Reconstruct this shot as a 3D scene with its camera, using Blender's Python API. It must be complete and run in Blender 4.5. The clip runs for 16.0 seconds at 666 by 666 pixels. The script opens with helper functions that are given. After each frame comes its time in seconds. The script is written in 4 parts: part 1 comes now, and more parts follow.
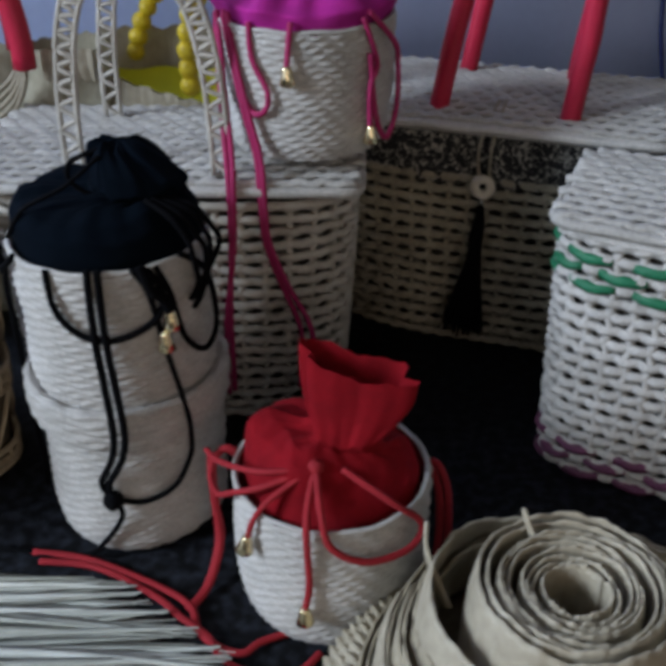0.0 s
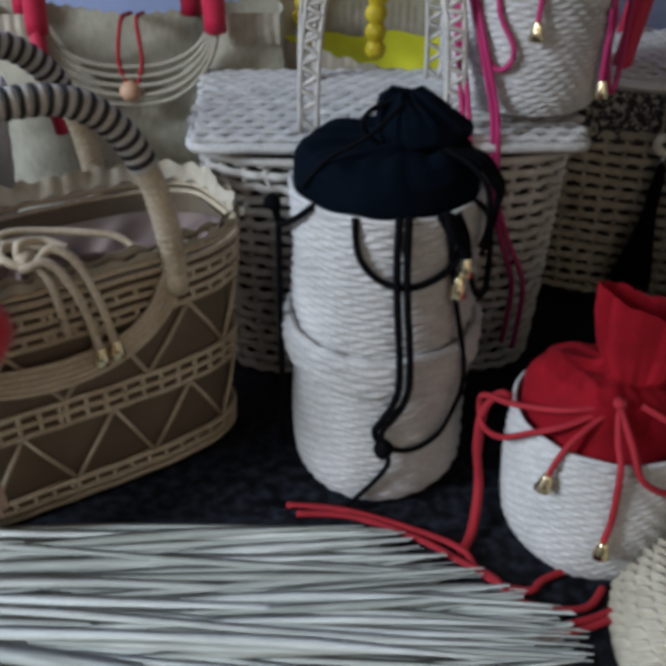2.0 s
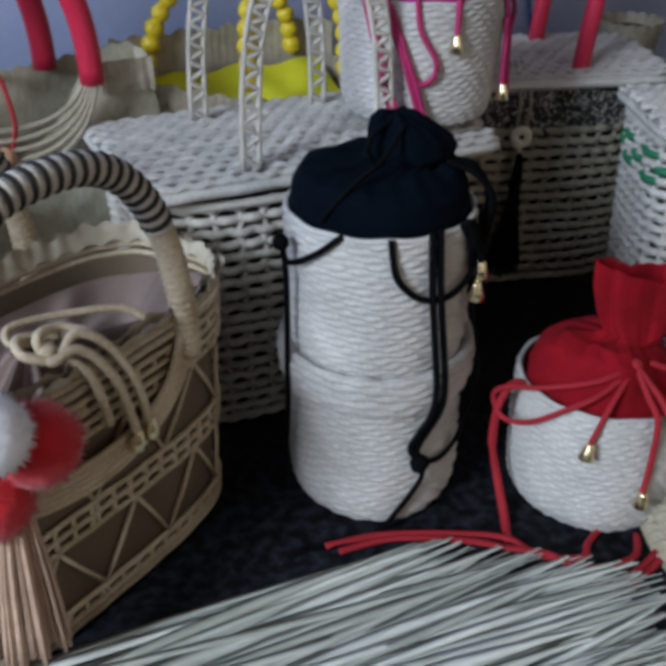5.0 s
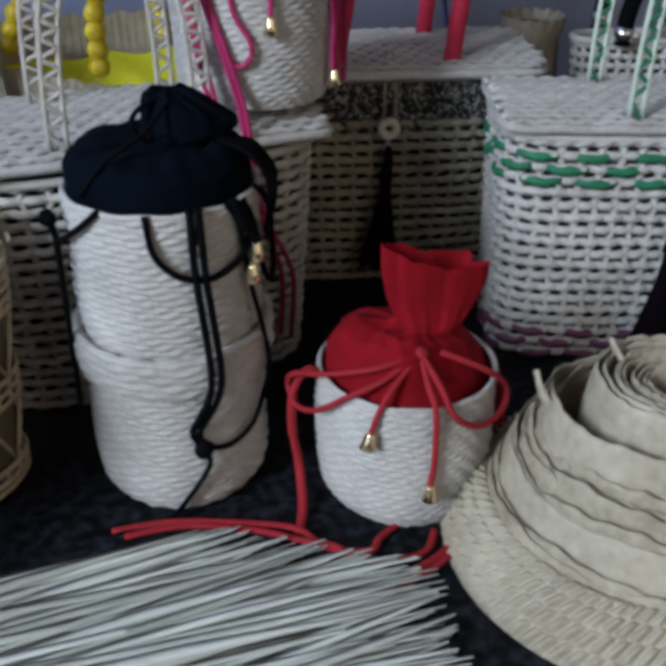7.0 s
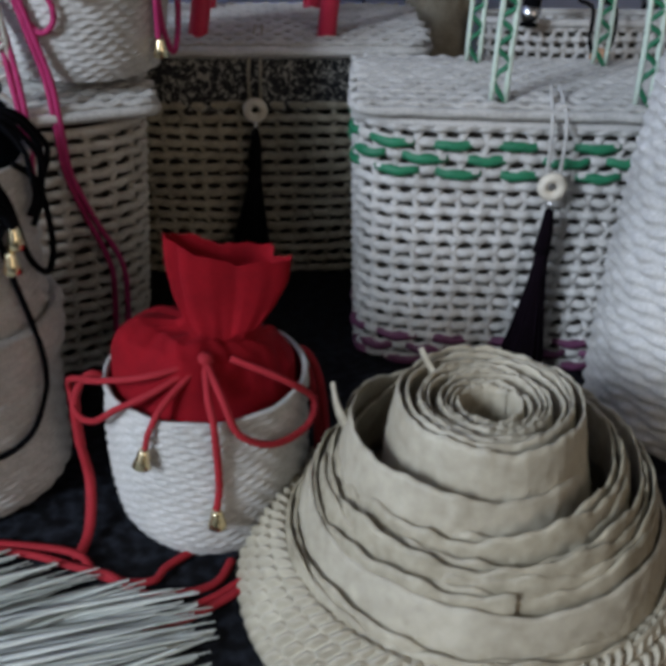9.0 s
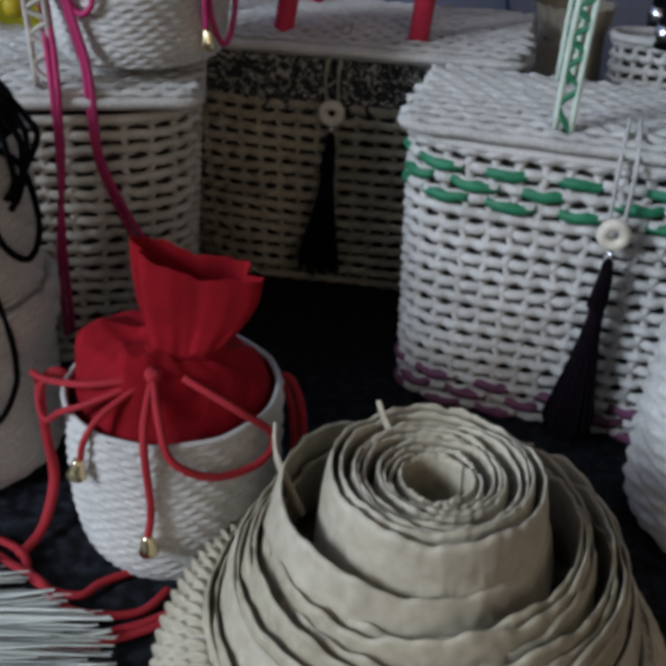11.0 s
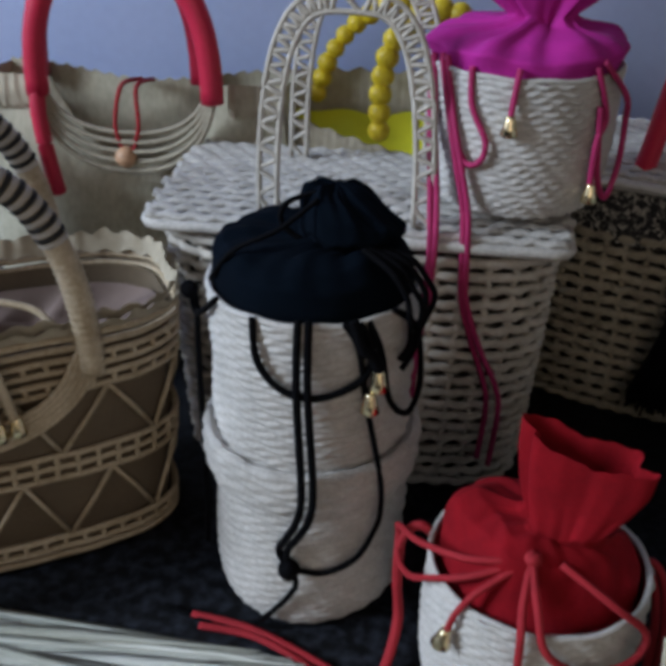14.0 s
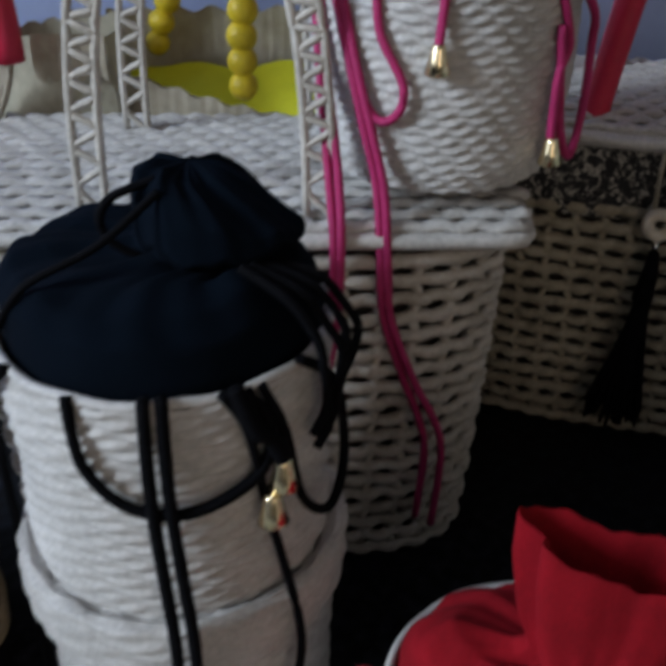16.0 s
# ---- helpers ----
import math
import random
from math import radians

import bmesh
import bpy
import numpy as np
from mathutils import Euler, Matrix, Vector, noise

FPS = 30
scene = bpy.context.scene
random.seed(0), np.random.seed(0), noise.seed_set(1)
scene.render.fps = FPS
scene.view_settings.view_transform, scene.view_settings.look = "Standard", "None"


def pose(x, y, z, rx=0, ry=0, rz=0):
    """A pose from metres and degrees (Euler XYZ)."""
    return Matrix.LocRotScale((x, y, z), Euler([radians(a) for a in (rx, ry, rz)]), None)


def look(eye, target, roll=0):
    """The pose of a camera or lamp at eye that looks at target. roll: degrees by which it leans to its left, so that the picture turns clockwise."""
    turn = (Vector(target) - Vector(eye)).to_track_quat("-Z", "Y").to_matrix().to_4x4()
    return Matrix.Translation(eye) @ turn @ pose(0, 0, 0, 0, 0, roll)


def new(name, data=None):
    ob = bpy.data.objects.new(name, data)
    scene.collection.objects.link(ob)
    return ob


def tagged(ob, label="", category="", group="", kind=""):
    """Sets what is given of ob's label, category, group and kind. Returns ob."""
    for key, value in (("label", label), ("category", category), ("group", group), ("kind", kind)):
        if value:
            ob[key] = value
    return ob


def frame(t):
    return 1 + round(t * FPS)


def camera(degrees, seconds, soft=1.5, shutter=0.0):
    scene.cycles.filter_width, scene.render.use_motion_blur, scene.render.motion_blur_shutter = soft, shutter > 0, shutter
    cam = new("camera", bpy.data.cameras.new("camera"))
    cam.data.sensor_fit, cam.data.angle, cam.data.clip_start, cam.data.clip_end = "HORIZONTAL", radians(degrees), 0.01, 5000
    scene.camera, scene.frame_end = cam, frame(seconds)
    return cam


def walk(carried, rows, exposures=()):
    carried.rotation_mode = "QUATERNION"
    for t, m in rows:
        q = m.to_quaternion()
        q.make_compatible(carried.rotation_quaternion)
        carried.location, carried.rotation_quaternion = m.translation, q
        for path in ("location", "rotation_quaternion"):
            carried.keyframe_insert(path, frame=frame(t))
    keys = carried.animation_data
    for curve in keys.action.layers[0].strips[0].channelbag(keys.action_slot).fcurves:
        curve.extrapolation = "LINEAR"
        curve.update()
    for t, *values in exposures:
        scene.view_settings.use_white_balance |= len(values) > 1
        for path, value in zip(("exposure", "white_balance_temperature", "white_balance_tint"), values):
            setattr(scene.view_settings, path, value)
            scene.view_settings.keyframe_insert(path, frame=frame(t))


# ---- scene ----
cam = camera(39.1, 16.0, soft=5.0, shutter=0.5)
METRES, EYE, TILT, LEAN, TURN = 1.3, 0.434, -32.0, 0.0, 0.0
ROWS = [
    (0.0, 0.0, 0.0, 0.0, 0.0, 0.0, -0.0),
    (0.5, -0.0484, -0.0059, -0.0052, -2.38, 0.12, 0.75),
    (1.0, -0.0937, -0.0133, -0.0096, -2.63, 0.61, 1.16),
    (1.5, -0.1206, -0.011, -0.0123, -2.84, -0.2, 0.62),
    (2.0, -0.145, -0.0057, -0.0173, -3.03, -0.6, 1.32),
    (2.5, -0.1767, 0.0092, -0.0079, -5.8, -0.49, 1.17),
    (3.0, -0.2149, 0.03, 0.0119, -7.79, -0.39, 4.36),
    (5.5, -0.2949, 0.0305, 0.0009, -24.36, -1.33, 13.92),
    (6.0, -0.2638, 0.0126, -0.0103, -22.77, 0.04, 14.28),
    (6.5, -0.2173, 0.0031, -0.0251, -20.59, 0.08, 12.32),
    (7.0, -0.1874, -0.0011, -0.0354, -20.66, -0.16, 12.11),
    (7.5, -0.1671, -0.0004, -0.0422, -20.95, -0.33, 12.22),
    (8.0, -0.1347, -0.0029, -0.0462, -19.71, 0.43, 11.15),
    (8.5, -0.1074, 0.0078, -0.0524, -20.39, -0.29, 11.38),
    (11.0, 0.012, 0.0293, -0.0451, -7.8, 0.77, 2.2),
    (11.5, 0.0285, 0.0061, -0.0439, -3.21, 3.22, 0.6),
    (12.0, 0.0309, -0.0124, -0.0322, -1.44, 3.36, -0.18),
    (12.5, 0.02, -0.022, -0.0285, 2.22, 3.16, -2.33),
    (13.0, 0.0023, -0.0202, -0.0222, 7.08, 3.41, -5.48),
    (13.5, -0.0171, -0.0052, -0.0134, 8.86, 3.14, -6.72),
    (14.0, -0.0527, 0.032, 0.0051, 5.1, 2.75, -4.65),
    (14.5, -0.0834, 0.0698, 0.0162, 2.68, 1.18, -3.07),
    (15.0, -0.1056, 0.1078, 0.0183, -0.88, -0.68, -0.33),
    (15.5, -0.0914, 0.1401, 0.0214, -3.2, -0.16, 0.66),
    (16.0, -0.0628, 0.1643, 0.0339, -2.0, 1.24, 0.79),
]
walk(cam, [(t, pose(0, 0, EYE, TILT, LEAN, TURN) @ pose(METRES * x, METRES * y, METRES * z, 90 + pitch, roll, yaw)) for t, x, y, z, yaw, pitch, roll in ROWS])
scene.view_settings.exposure = 0.0

# ---- world and lights ----
world = bpy.data.worlds.new("room_daylight")
world.use_nodes = True
scene.world = world
wn = world.node_tree.nodes
sky = wn.new("ShaderNodeTexSky")
sky.sky_type = "NISHITA"
sky.sun_disc = False
sky.sun_elevation, sky.sun_rotation = radians(40), radians(-90)
wn["Background"].inputs["Strength"].default_value = 0.08
world.node_tree.links.new(sky.outputs[0], wn["Background"].inputs["Color"])


def area_lamp(name, eye, target, w, h, watts, colour):
    lamp = bpy.data.lights.new(name, "AREA")
    lamp.shape, lamp.size, lamp.size_y, lamp.energy, lamp.color = "RECTANGLE", w, h, watts, colour
    ob = new(name, lamp)
    ob.matrix_world = look(eye, target)
    return ob


area_lamp("window_daylight", (-3.12, -0.85, 1.72), (-0.1, 0.7, 0.2), 0.95, 1.1, 148, (0.705, 0.825, 1.0))
# Warm fill from behind, added; no source or doorway is known there.
area_lamp("warm_fill_light", (0.5, -1.93, 0.85), (0.0, 0.5, 0.1), 1.1, 1.6, 7.5, (1.0, 0.79, 0.60))


# ---- materials ----
def material(name, colour, rough=0.7, vary=0.25, grain=400.0, blotch=25.0, bump=0.3, metal=0.0, sheen=0.0, tint=None, island=0.0, stretch=(1, 1, 1), spec=0.4):
    """A surface whose colour varies at a fine and a coarse scale, with a fine relief."""
    m = bpy.data.materials.new(name)
    m.use_nodes = True
    nt = m.node_tree
    n, link = nt.nodes, nt.links.new
    b = n["Principled BSDF"]
    b.inputs["Roughness"].default_value, b.inputs["Metallic"].default_value = rough, metal
    b.inputs["Sheen Weight"].default_value = sheen
    b.inputs["Specular IOR Level"].default_value = spec
    tc = n.new("ShaderNodeTexCoord")
    mp = n.new("ShaderNodeMapping")
    mp.inputs["Scale"].default_value = stretch
    link(tc.outputs["Object"], mp.inputs["Vector"])
    fine, coarse = n.new("ShaderNodeTexNoise"), n.new("ShaderNodeTexNoise")
    fine.inputs["Scale"].default_value, coarse.inputs["Scale"].default_value = grain, blotch
    fine.inputs["Detail"].default_value = 4
    for t in (fine, coarse):
        link(mp.outputs[0], t.inputs["Vector"])
    dark = tuple(c * (1 - vary) for c in colour)
    lite = tint or tuple(min(1, c * (1 + vary * 0.5)) for c in colour)
    ramp = n.new("ShaderNodeValToRGB")
    ramp.color_ramp.elements[0].position, ramp.color_ramp.elements[1].position = 0.32, 0.68
    ramp.color_ramp.elements[0].color, ramp.color_ramp.elements[1].color = (*dark, 1), (*lite, 1)
    mix = n.new("ShaderNodeMath")
    mix.operation = "MULTIPLY_ADD"
    mix.inputs[1].default_value = 0.5
    half = n.new("ShaderNodeMath")
    half.operation = "MULTIPLY"
    half.inputs[1].default_value = 0.5
    link(coarse.outputs[0], half.inputs[0])
    link(fine.outputs[0], mix.inputs[0])
    link(half.outputs[0], mix.inputs[2])
    value = mix.outputs[0]
    if island:
        info, geo = n.new("ShaderNodeObjectInfo"), n.new("ShaderNodeNewGeometry")
        both = n.new("ShaderNodeMath")
        both.operation = "ADD"
        link(info.outputs["Random"], both.inputs[0])
        link(geo.outputs["Random Per Island"], both.inputs[1])
        shift = n.new("ShaderNodeMath")
        shift.operation = "MULTIPLY_ADD"
        shift.inputs[1].default_value = island
        link(both.outputs[0], shift.inputs[0])
        link(value, shift.inputs[2])
        sub = n.new("ShaderNodeMath")
        sub.operation = "SUBTRACT"
        sub.inputs[1].default_value = island
        link(shift.outputs[0], sub.inputs[0])
        value = sub.outputs[0]
    link(value, ramp.inputs[0])
    link(ramp.outputs[0], b.inputs["Base Color"])
    if bump:
        bp = n.new("ShaderNodeBump")
        bp.inputs["Strength"].default_value, bp.inputs["Distance"].default_value = bump, 0.0008
        link(fine.outputs[0], bp.inputs["Height"])
        link(bp.outputs[0], b.inputs["Normal"])
    return m


WHITE_STRAW = material("white_straw", (0.46, 0.44, 0.405), 0.65, 0.3, 500, 30, 0.4, tint=(0.545, 0.525, 0.495))
LID_STRAW = material("pale_straw", (0.44, 0.42, 0.385), 0.65, 0.3, 420, 35, 0.4, tint=(0.53, 0.51, 0.475), island=0.12)
NET_STRAW = material("cream_straw_cord", (0.46, 0.42, 0.355), 0.6, 0.3, 420, 40, 0.4, tint=(0.54, 0.505, 0.445), island=0.12)
BEIGE_STRAW = material("beige_straw", (0.29, 0.25, 0.18), 0.7, 0.35, 380, 30, 0.5, tint=(0.37, 0.33, 0.25))
OLIVE_STRAW = material("aged_straw_cloth", (0.40, 0.37, 0.27), 0.75, 0.24, 260, 22, 0.5, tint=(0.50, 0.47, 0.36), stretch=(1, 1, 0.5))
TAN_CORD = material("tan_straw_cord", (0.45, 0.345, 0.21), 0.55, 0.3, 450, 40, 0.4, tint=(0.55, 0.46, 0.33))
BRAID = material("palm_braid", (0.32, 0.27, 0.18), 0.6, 0.3, 150, 22, 0.25, tint=(0.42, 0.37, 0.27))
BRAID_PALE = material("pale_palm_braid", (0.37, 0.32, 0.23), 0.6, 0.22, 130, 24, 0.2, tint=(0.46, 0.41, 0.31))
FROND = material("dried_palm_strand", (0.48, 0.50, 0.42), 0.5, 0.28, 220, 18, 0.3, tint=(0.71, 0.73, 0.67), island=0.3, stretch=(0.12, 1, 1))
RED_CLOTH = material("red_cotton", (0.225, 0.0035, 0.009), 0.9, 0.3, 900, 60, 0.25, spec=0.15)
RED_CORD = material("red_cord", (0.31, 0.009, 0.017), 0.8, 0.2, 900, 80, 0.4)
PINK_CLOTH = material("magenta_cotton", (0.38, 0.008, 0.22), 0.85, 0.2, 900, 60, 0.25)
PINK_CORD = material("magenta_cord", (0.36, 0.015, 0.10), 0.7, 0.2, 900, 80, 0.4)
BLACK_CLOTH = material("navy_black_cotton", (0.0013, 0.0034, 0.0068), 0.95, 0.3, 900, 50, 0.3, spec=0.05)
BLACK_CORD = material("black_cord", (0.0016, 0.0017, 0.0026), 0.85, 0.3, 900, 80, 0.4, spec=0.08)
RED_TUBE = material("red_plastic_tube", (0.48, 0.017, 0.052), 0.45, 0.12, 300, 20, 0.05)
YELLOW_BEAD = material("yellow_wood", (0.62, 0.46, 0.02), 0.45, 0.2, 300, 60, 0.05)
YELLOW_CLOTH = material("yellow_cotton", (0.62, 0.60, 0.02), 0.85, 0.15, 900, 40, 0.25)
TAUPE = material("taupe_cotton", (0.19, 0.138, 0.118), 0.85, 0.2, 900, 30, 0.25)
BROWN_LINING = material("brown_lining", (0.13, 0.097, 0.062), 0.85, 0.25, 800, 30, 0.25)
# Dark colour that paints shade inside baskets and bags; also colours the table legs.
INSIDE_SHADE_AND_LEG = material("inside_shade_and_leg", (0.035, 0.03, 0.026), 0.9, 0.3, 800, 30, 0.2)
GREEN_STRAW = material("green_straw", (0.014, 0.155, 0.072), 0.55, 0.3, 500, 60, 0.4)
PLUM_STRAW = material("plum_straw", (0.13, 0.035, 0.085), 0.6, 0.4, 500, 80, 0.4)
MINT_STRAW = material("mint_white_straw", (0.52, 0.60, 0.50), 0.6, 0.2, 500, 60, 0.4)
TASSEL_BLACK = material("black_thread", (0.0025, 0.0025, 0.0035), 0.9, 0.3, 900, 60, 0.4, spec=0.08)
TASSEL_PLUM = material("plum_black_thread", (0.0035, 0.0012, 0.0032), 0.95, 0.4, 900, 60, 0.4, spec=0.08)
TASSEL_TAN = material("rose_tan_thread", (0.52, 0.35, 0.25), 0.7, 0.3, 900, 60, 0.4)
GOLD = material("brass", (0.90, 0.76, 0.48), 0.22, 0.1, 300, 60, 0.0, metal=1.0)
SILVER = material("steel", (0.7, 0.7, 0.7), 0.25, 0.1, 300, 60, 0.0, metal=1.0)
WOOD = material("pale_wood", (0.50, 0.30, 0.18), 0.5, 0.25, 200, 60, 0.1, stretch=(1, 1, 6))
RING_WOOD = material("cream_wood", (0.60, 0.54, 0.44), 0.5, 0.2, 200, 60, 0.1)
POM_RED = material("red_wool", (0.50, 0.012, 0.018), 0.95, 0.3, 900, 90, 0.3, sheen=0.3)
POM_WHITE = material("white_wool", (0.84, 0.84, 0.88), 0.95, 0.15, 900, 90, 0.3, sheen=0.3)
WRAP_BLACK = material("black_wrap", (0.012, 0.011, 0.010), 0.7, 0.3, 800, 60, 0.3)
WRAP_WHITE = material("white_wrap", (0.46, 0.43, 0.38), 0.7, 0.25, 800, 60, 0.4)
WALL_BLUE = material("periwinkle_wall_paint", (0.56, 0.66, 0.995), 0.8, 0.06, 120, 3, 0.15)
# Paint of the added, unseen walls; its tone sets how much light they bounce.
WALL_PLAIN = material("cream_wall_paint", (0.40, 0.35, 0.29), 0.85, 0.08, 120, 3, 0.15)
FLOOR_MAT = material("grey_floor", (0.13, 0.11, 0.095), 0.6, 0.2, 60, 4, 0.1)
WIRE = material("dark_blue_cable", (0.008, 0.012, 0.06), 0.5, 0.2, 300, 60, 0.0)


def granite():
    m = material("dark_speckled_stone", (0.012, 0.014, 0.018), 0.6, 0.4, 700, 40, 0.05)
    m.node_tree.nodes["Principled BSDF"].inputs["Specular IOR Level"].default_value = 0.15
    n, link = m.node_tree.nodes, m.node_tree.links.new
    tc, v = n.new("ShaderNodeTexCoord"), n.new("ShaderNodeTexNoise")
    v.inputs["Scale"].default_value, v.inputs["Detail"].default_value = 130, 6
    link(tc.outputs["Object"], v.inputs["Vector"])
    r = n.new("ShaderNodeValToRGB")
    r.color_ramp.elements[0].position, r.color_ramp.elements[1].position = 0.42, 0.72
    r.color_ramp.elements[0].color, r.color_ramp.elements[1].color = (0.0012, 0.0015, 0.0022, 1), (0.019, 0.022, 0.030, 1)
    link(v.outputs[0], r.inputs[0])
    link(r.outputs[0], n["Principled BSDF"].inputs["Base Color"])
    return m


GRANITE = granite()


def lace():
    m = material("black_lace", (0.02, 0.02, 0.02), 0.8, 0.3, 700, 40, 0.3)
    n, link = m.node_tree.nodes, m.node_tree.links.new
    tc, v = n.new("ShaderNodeTexCoord"), n.new("ShaderNodeTexNoise")
    v.inputs["Scale"].default_value, v.inputs["Detail"].default_value, v.inputs["Distortion"].default_value = 240, 3, 1.2
    link(tc.outputs["Object"], v.inputs["Vector"])
    r = n.new("ShaderNodeValToRGB")
    r.color_ramp.elements[0].position, r.color_ramp.elements[1].position = 0.52, 0.60
    r.color_ramp.elements[0].color, r.color_ramp.elements[1].color = (0.010, 0.010, 0.011, 1), (0.34, 0.32, 0.28, 1)
    link(v.outputs[0], r.inputs[0])
    link(r.outputs[0], n["Principled BSDF"].inputs["Base Color"])
    return m


LACE = lace()


# ---- geometry helpers ----
class Shape:
    """Vertices and faces of one mesh, put together piece by piece."""

    def __init__(self):
        self.v, self.f = [], []

    def add(self, verts, faces):
        k = len(self.v)
        self.v.extend(verts)
        self.f.extend(tuple(i + k for i in f) for f in faces)
        return self


def mesh_of(name, shape, mat, smooth=True):
    me = bpy.data.meshes.new(name)
    me.from_pydata([tuple(map(float, p)) for p in shape.v], [], shape.f)
    me.materials.append(mat)
    me.polygons.foreach_set("use_smooth", [smooth] * len(me.polygons))
    me.update()
    return me


def part(name, shape, mat, parent, label="", smooth=True):
    ob = new(name, mesh_of(name, shape, mat, smooth))
    ob.parent = parent
    return tagged(ob, label)


def thing(name, m, label, category, group="", kind=""):
    ob = new(name)
    ob.empty_display_size = 0.02
    ob.matrix_world = m
    return tagged(ob, label, category, group, kind)


def solid(name, shape, mat, label, category="", kind="", m=None, smooth=True):
    ob = new(name, mesh_of(name, shape, mat, smooth))
    if m is not None:
        ob.matrix_world = m
    return tagged(ob, label, category, "", kind)


def box(x0, x1, y0, y1, z0, z1):
    v = [(x, y, z) for z in (z0, z1) for y in (y0, y1) for x in (x0, x1)]
    return Shape().add(v, [(0, 2, 3, 1), (4, 5, 7, 6), (0, 1, 5, 4), (2, 6, 7, 3), (0, 4, 6, 2), (1, 3, 7, 5)])


def spline(points, n=40, closed=False):
    """A smooth line (Catmull-Rom) through the points."""
    p = np.array(points, float)
    k = len(p)
    out = []
    spans = k if closed else k - 1
    for i in range(n if closed else n + 1):
        u = i / n * spans
        j = min(int(u), spans - 1)
        f = u - j
        q = [p[(j + d) % k] if closed else p[min(max(j + d, 0), k - 1)] for d in (-1, 0, 1, 2)]
        out.append(0.5 * (2 * q[1] + (q[2] - q[0]) * f + (2 * q[0] - 5 * q[1] + 4 * q[2] - q[3]) * f ** 2 + (3 * q[1] - q[0] - 3 * q[2] + q[3]) * f ** 3))
    return np.array(out)


def tube(path, r, sides=8, closed=False, flat=1.0, shape=None, up=(0, 0, 1)):
    """A round (or flattened) cord along a path; r is a number or one number a point."""
    p = np.asarray(path, float)
    n = len(p)
    rr = np.full(n, r) if np.isscalar(r) else np.asarray(r, float)
    if closed:
        tan = np.roll(p, -1, 0) - np.roll(p, 1, 0)
    else:
        tan = np.gradient(p, axis=0)
    tan /= np.linalg.norm(tan, axis=1)[:, None] + 1e-12
    side = np.cross(tan, np.array(up, float))
    weak = np.linalg.norm(side, axis=1) < 0.15
    side[weak] = np.cross(tan[weak], np.array((0.3, 1.0, 0.1)))
    side /= np.linalg.norm(side, axis=1)[:, None]
    for i in range(1, n):
        if side[i] @ side[i - 1] < 0:
            side[i] = -side[i]
    other = np.cross(side, tan)
    a = np.arange(sides) * 2 * math.pi / sides
    v = (p[:, None] + rr[:, None, None] * (np.cos(a)[None, :, None] * side[:, None] * flat + np.sin(a)[None, :, None] * other[:, None])).reshape(-1, 3)
    f = []
    for i in range(n if closed else n - 1):
        for j in range(sides):
            k, i2 = (j + 1) % sides, (i + 1) % n
            f.append((i * sides + j, i * sides + k, i2 * sides + k, i2 * sides + j))
    if not closed:
        f += [tuple(range(sides))[::-1], tuple((n - 1) * sides + j for j in range(sides))]
    return (shape or Shape()).add([tuple(q) for q in v], f)


def ball(c, r, nu=14, nv=9, shape=None, rough=0.0):
    v, f = [], []
    for i in range(nv + 1):
        for j in range(nu):
            th, ph = math.pi * i / nv, 2 * math.pi * j / nu
            k = r * (1 + rough * (random.random() - 0.5))
            v.append((c[0] + k * math.sin(th) * math.cos(ph), c[1] + k * math.sin(th) * math.sin(ph), c[2] + k * math.cos(th)))
    for i in range(nv):
        for j in range(nu):
            a, b = i * nu + j, i * nu + (j + 1) % nu
            f.append((a, a + nu, b + nu, b))
    return (shape or Shape()).add(v, f)


def sheet(fn, nu, nv, closed=True, shape=None):
    """A surface of nv + 1 rows; fn(u, v) gives arrays of x, y, z for u, v in 0..1."""
    cols = nu if closed else nu + 1
    u, v = np.meshgrid(np.arange(cols) / nu, np.arange(nv + 1) / nv)
    x, y, z = fn(u, v)
    pts = np.stack([x, y, z], -1).reshape(-1, 3)
    f = []
    for i in range(nv):
        for j in range(nu):
            a, b = i * cols + j, i * cols + (j + 1) % cols
            f.append((a, b, b + cols, a + cols))
    return (shape or Shape()).add([tuple(q) for q in pts], f)


def profile_at(profile, s):
    """Radius and height at the share s of the profile's length."""
    p = np.array(profile, float)
    d = np.r_[0, np.cumsum(np.linalg.norm(np.diff(p, axis=0), axis=1))]
    return np.interp(s * d[-1], d, p[:, 0]), np.interp(s * d[-1], d, p[:, 1]), d[-1]


def woven_wall(profile, pitch=0.0040, stitches=21, amp=0.0017, nu=290, wobble=0.0012, seed=0.0):
    """A round wall of woven rows: each row swells between its joints and its stitches step on from row to row."""
    length = profile_at(profile, 0)[2]
    rows = max(2, round(length / pitch))

    def fn(u, v):
        r, z, _ = profile_at(profile, v)
        th = u * 2 * math.pi
        line = v * rows + 0.12 * np.sin(9 * th + 3 * seed)
        row = np.floor(line)
        swell = np.abs(np.sin(math.pi * line)) ** 0.5
        stitch = 0.5 + 0.5 * np.cos(stitches * th + row * 2.2 + 0.6 * np.sin(7 * th + row))
        rr = r + amp * swell * (0.55 + 0.6 * stitch) + wobble * np.sin(3 * th + seed + 6 * v) * np.sin(5 * v + seed)
        return rr * np.sin(th), -rr * np.cos(th), z + 0.0004 * np.sin(stitches * th + row * 2.2)

    return sheet(fn, nu, rows * 5)


def on_round(points, r, lift=0.0):
    """Points (angle from the front in degrees, height, extra radius) on a round wall."""
    return [((r + lift + (q[2] if len(q) > 2 else 0)) * math.sin(radians(q[0])), -(r + lift + (q[2] if len(q) > 2 else 0)) * math.cos(radians(q[0])), q[1]) for q in points]


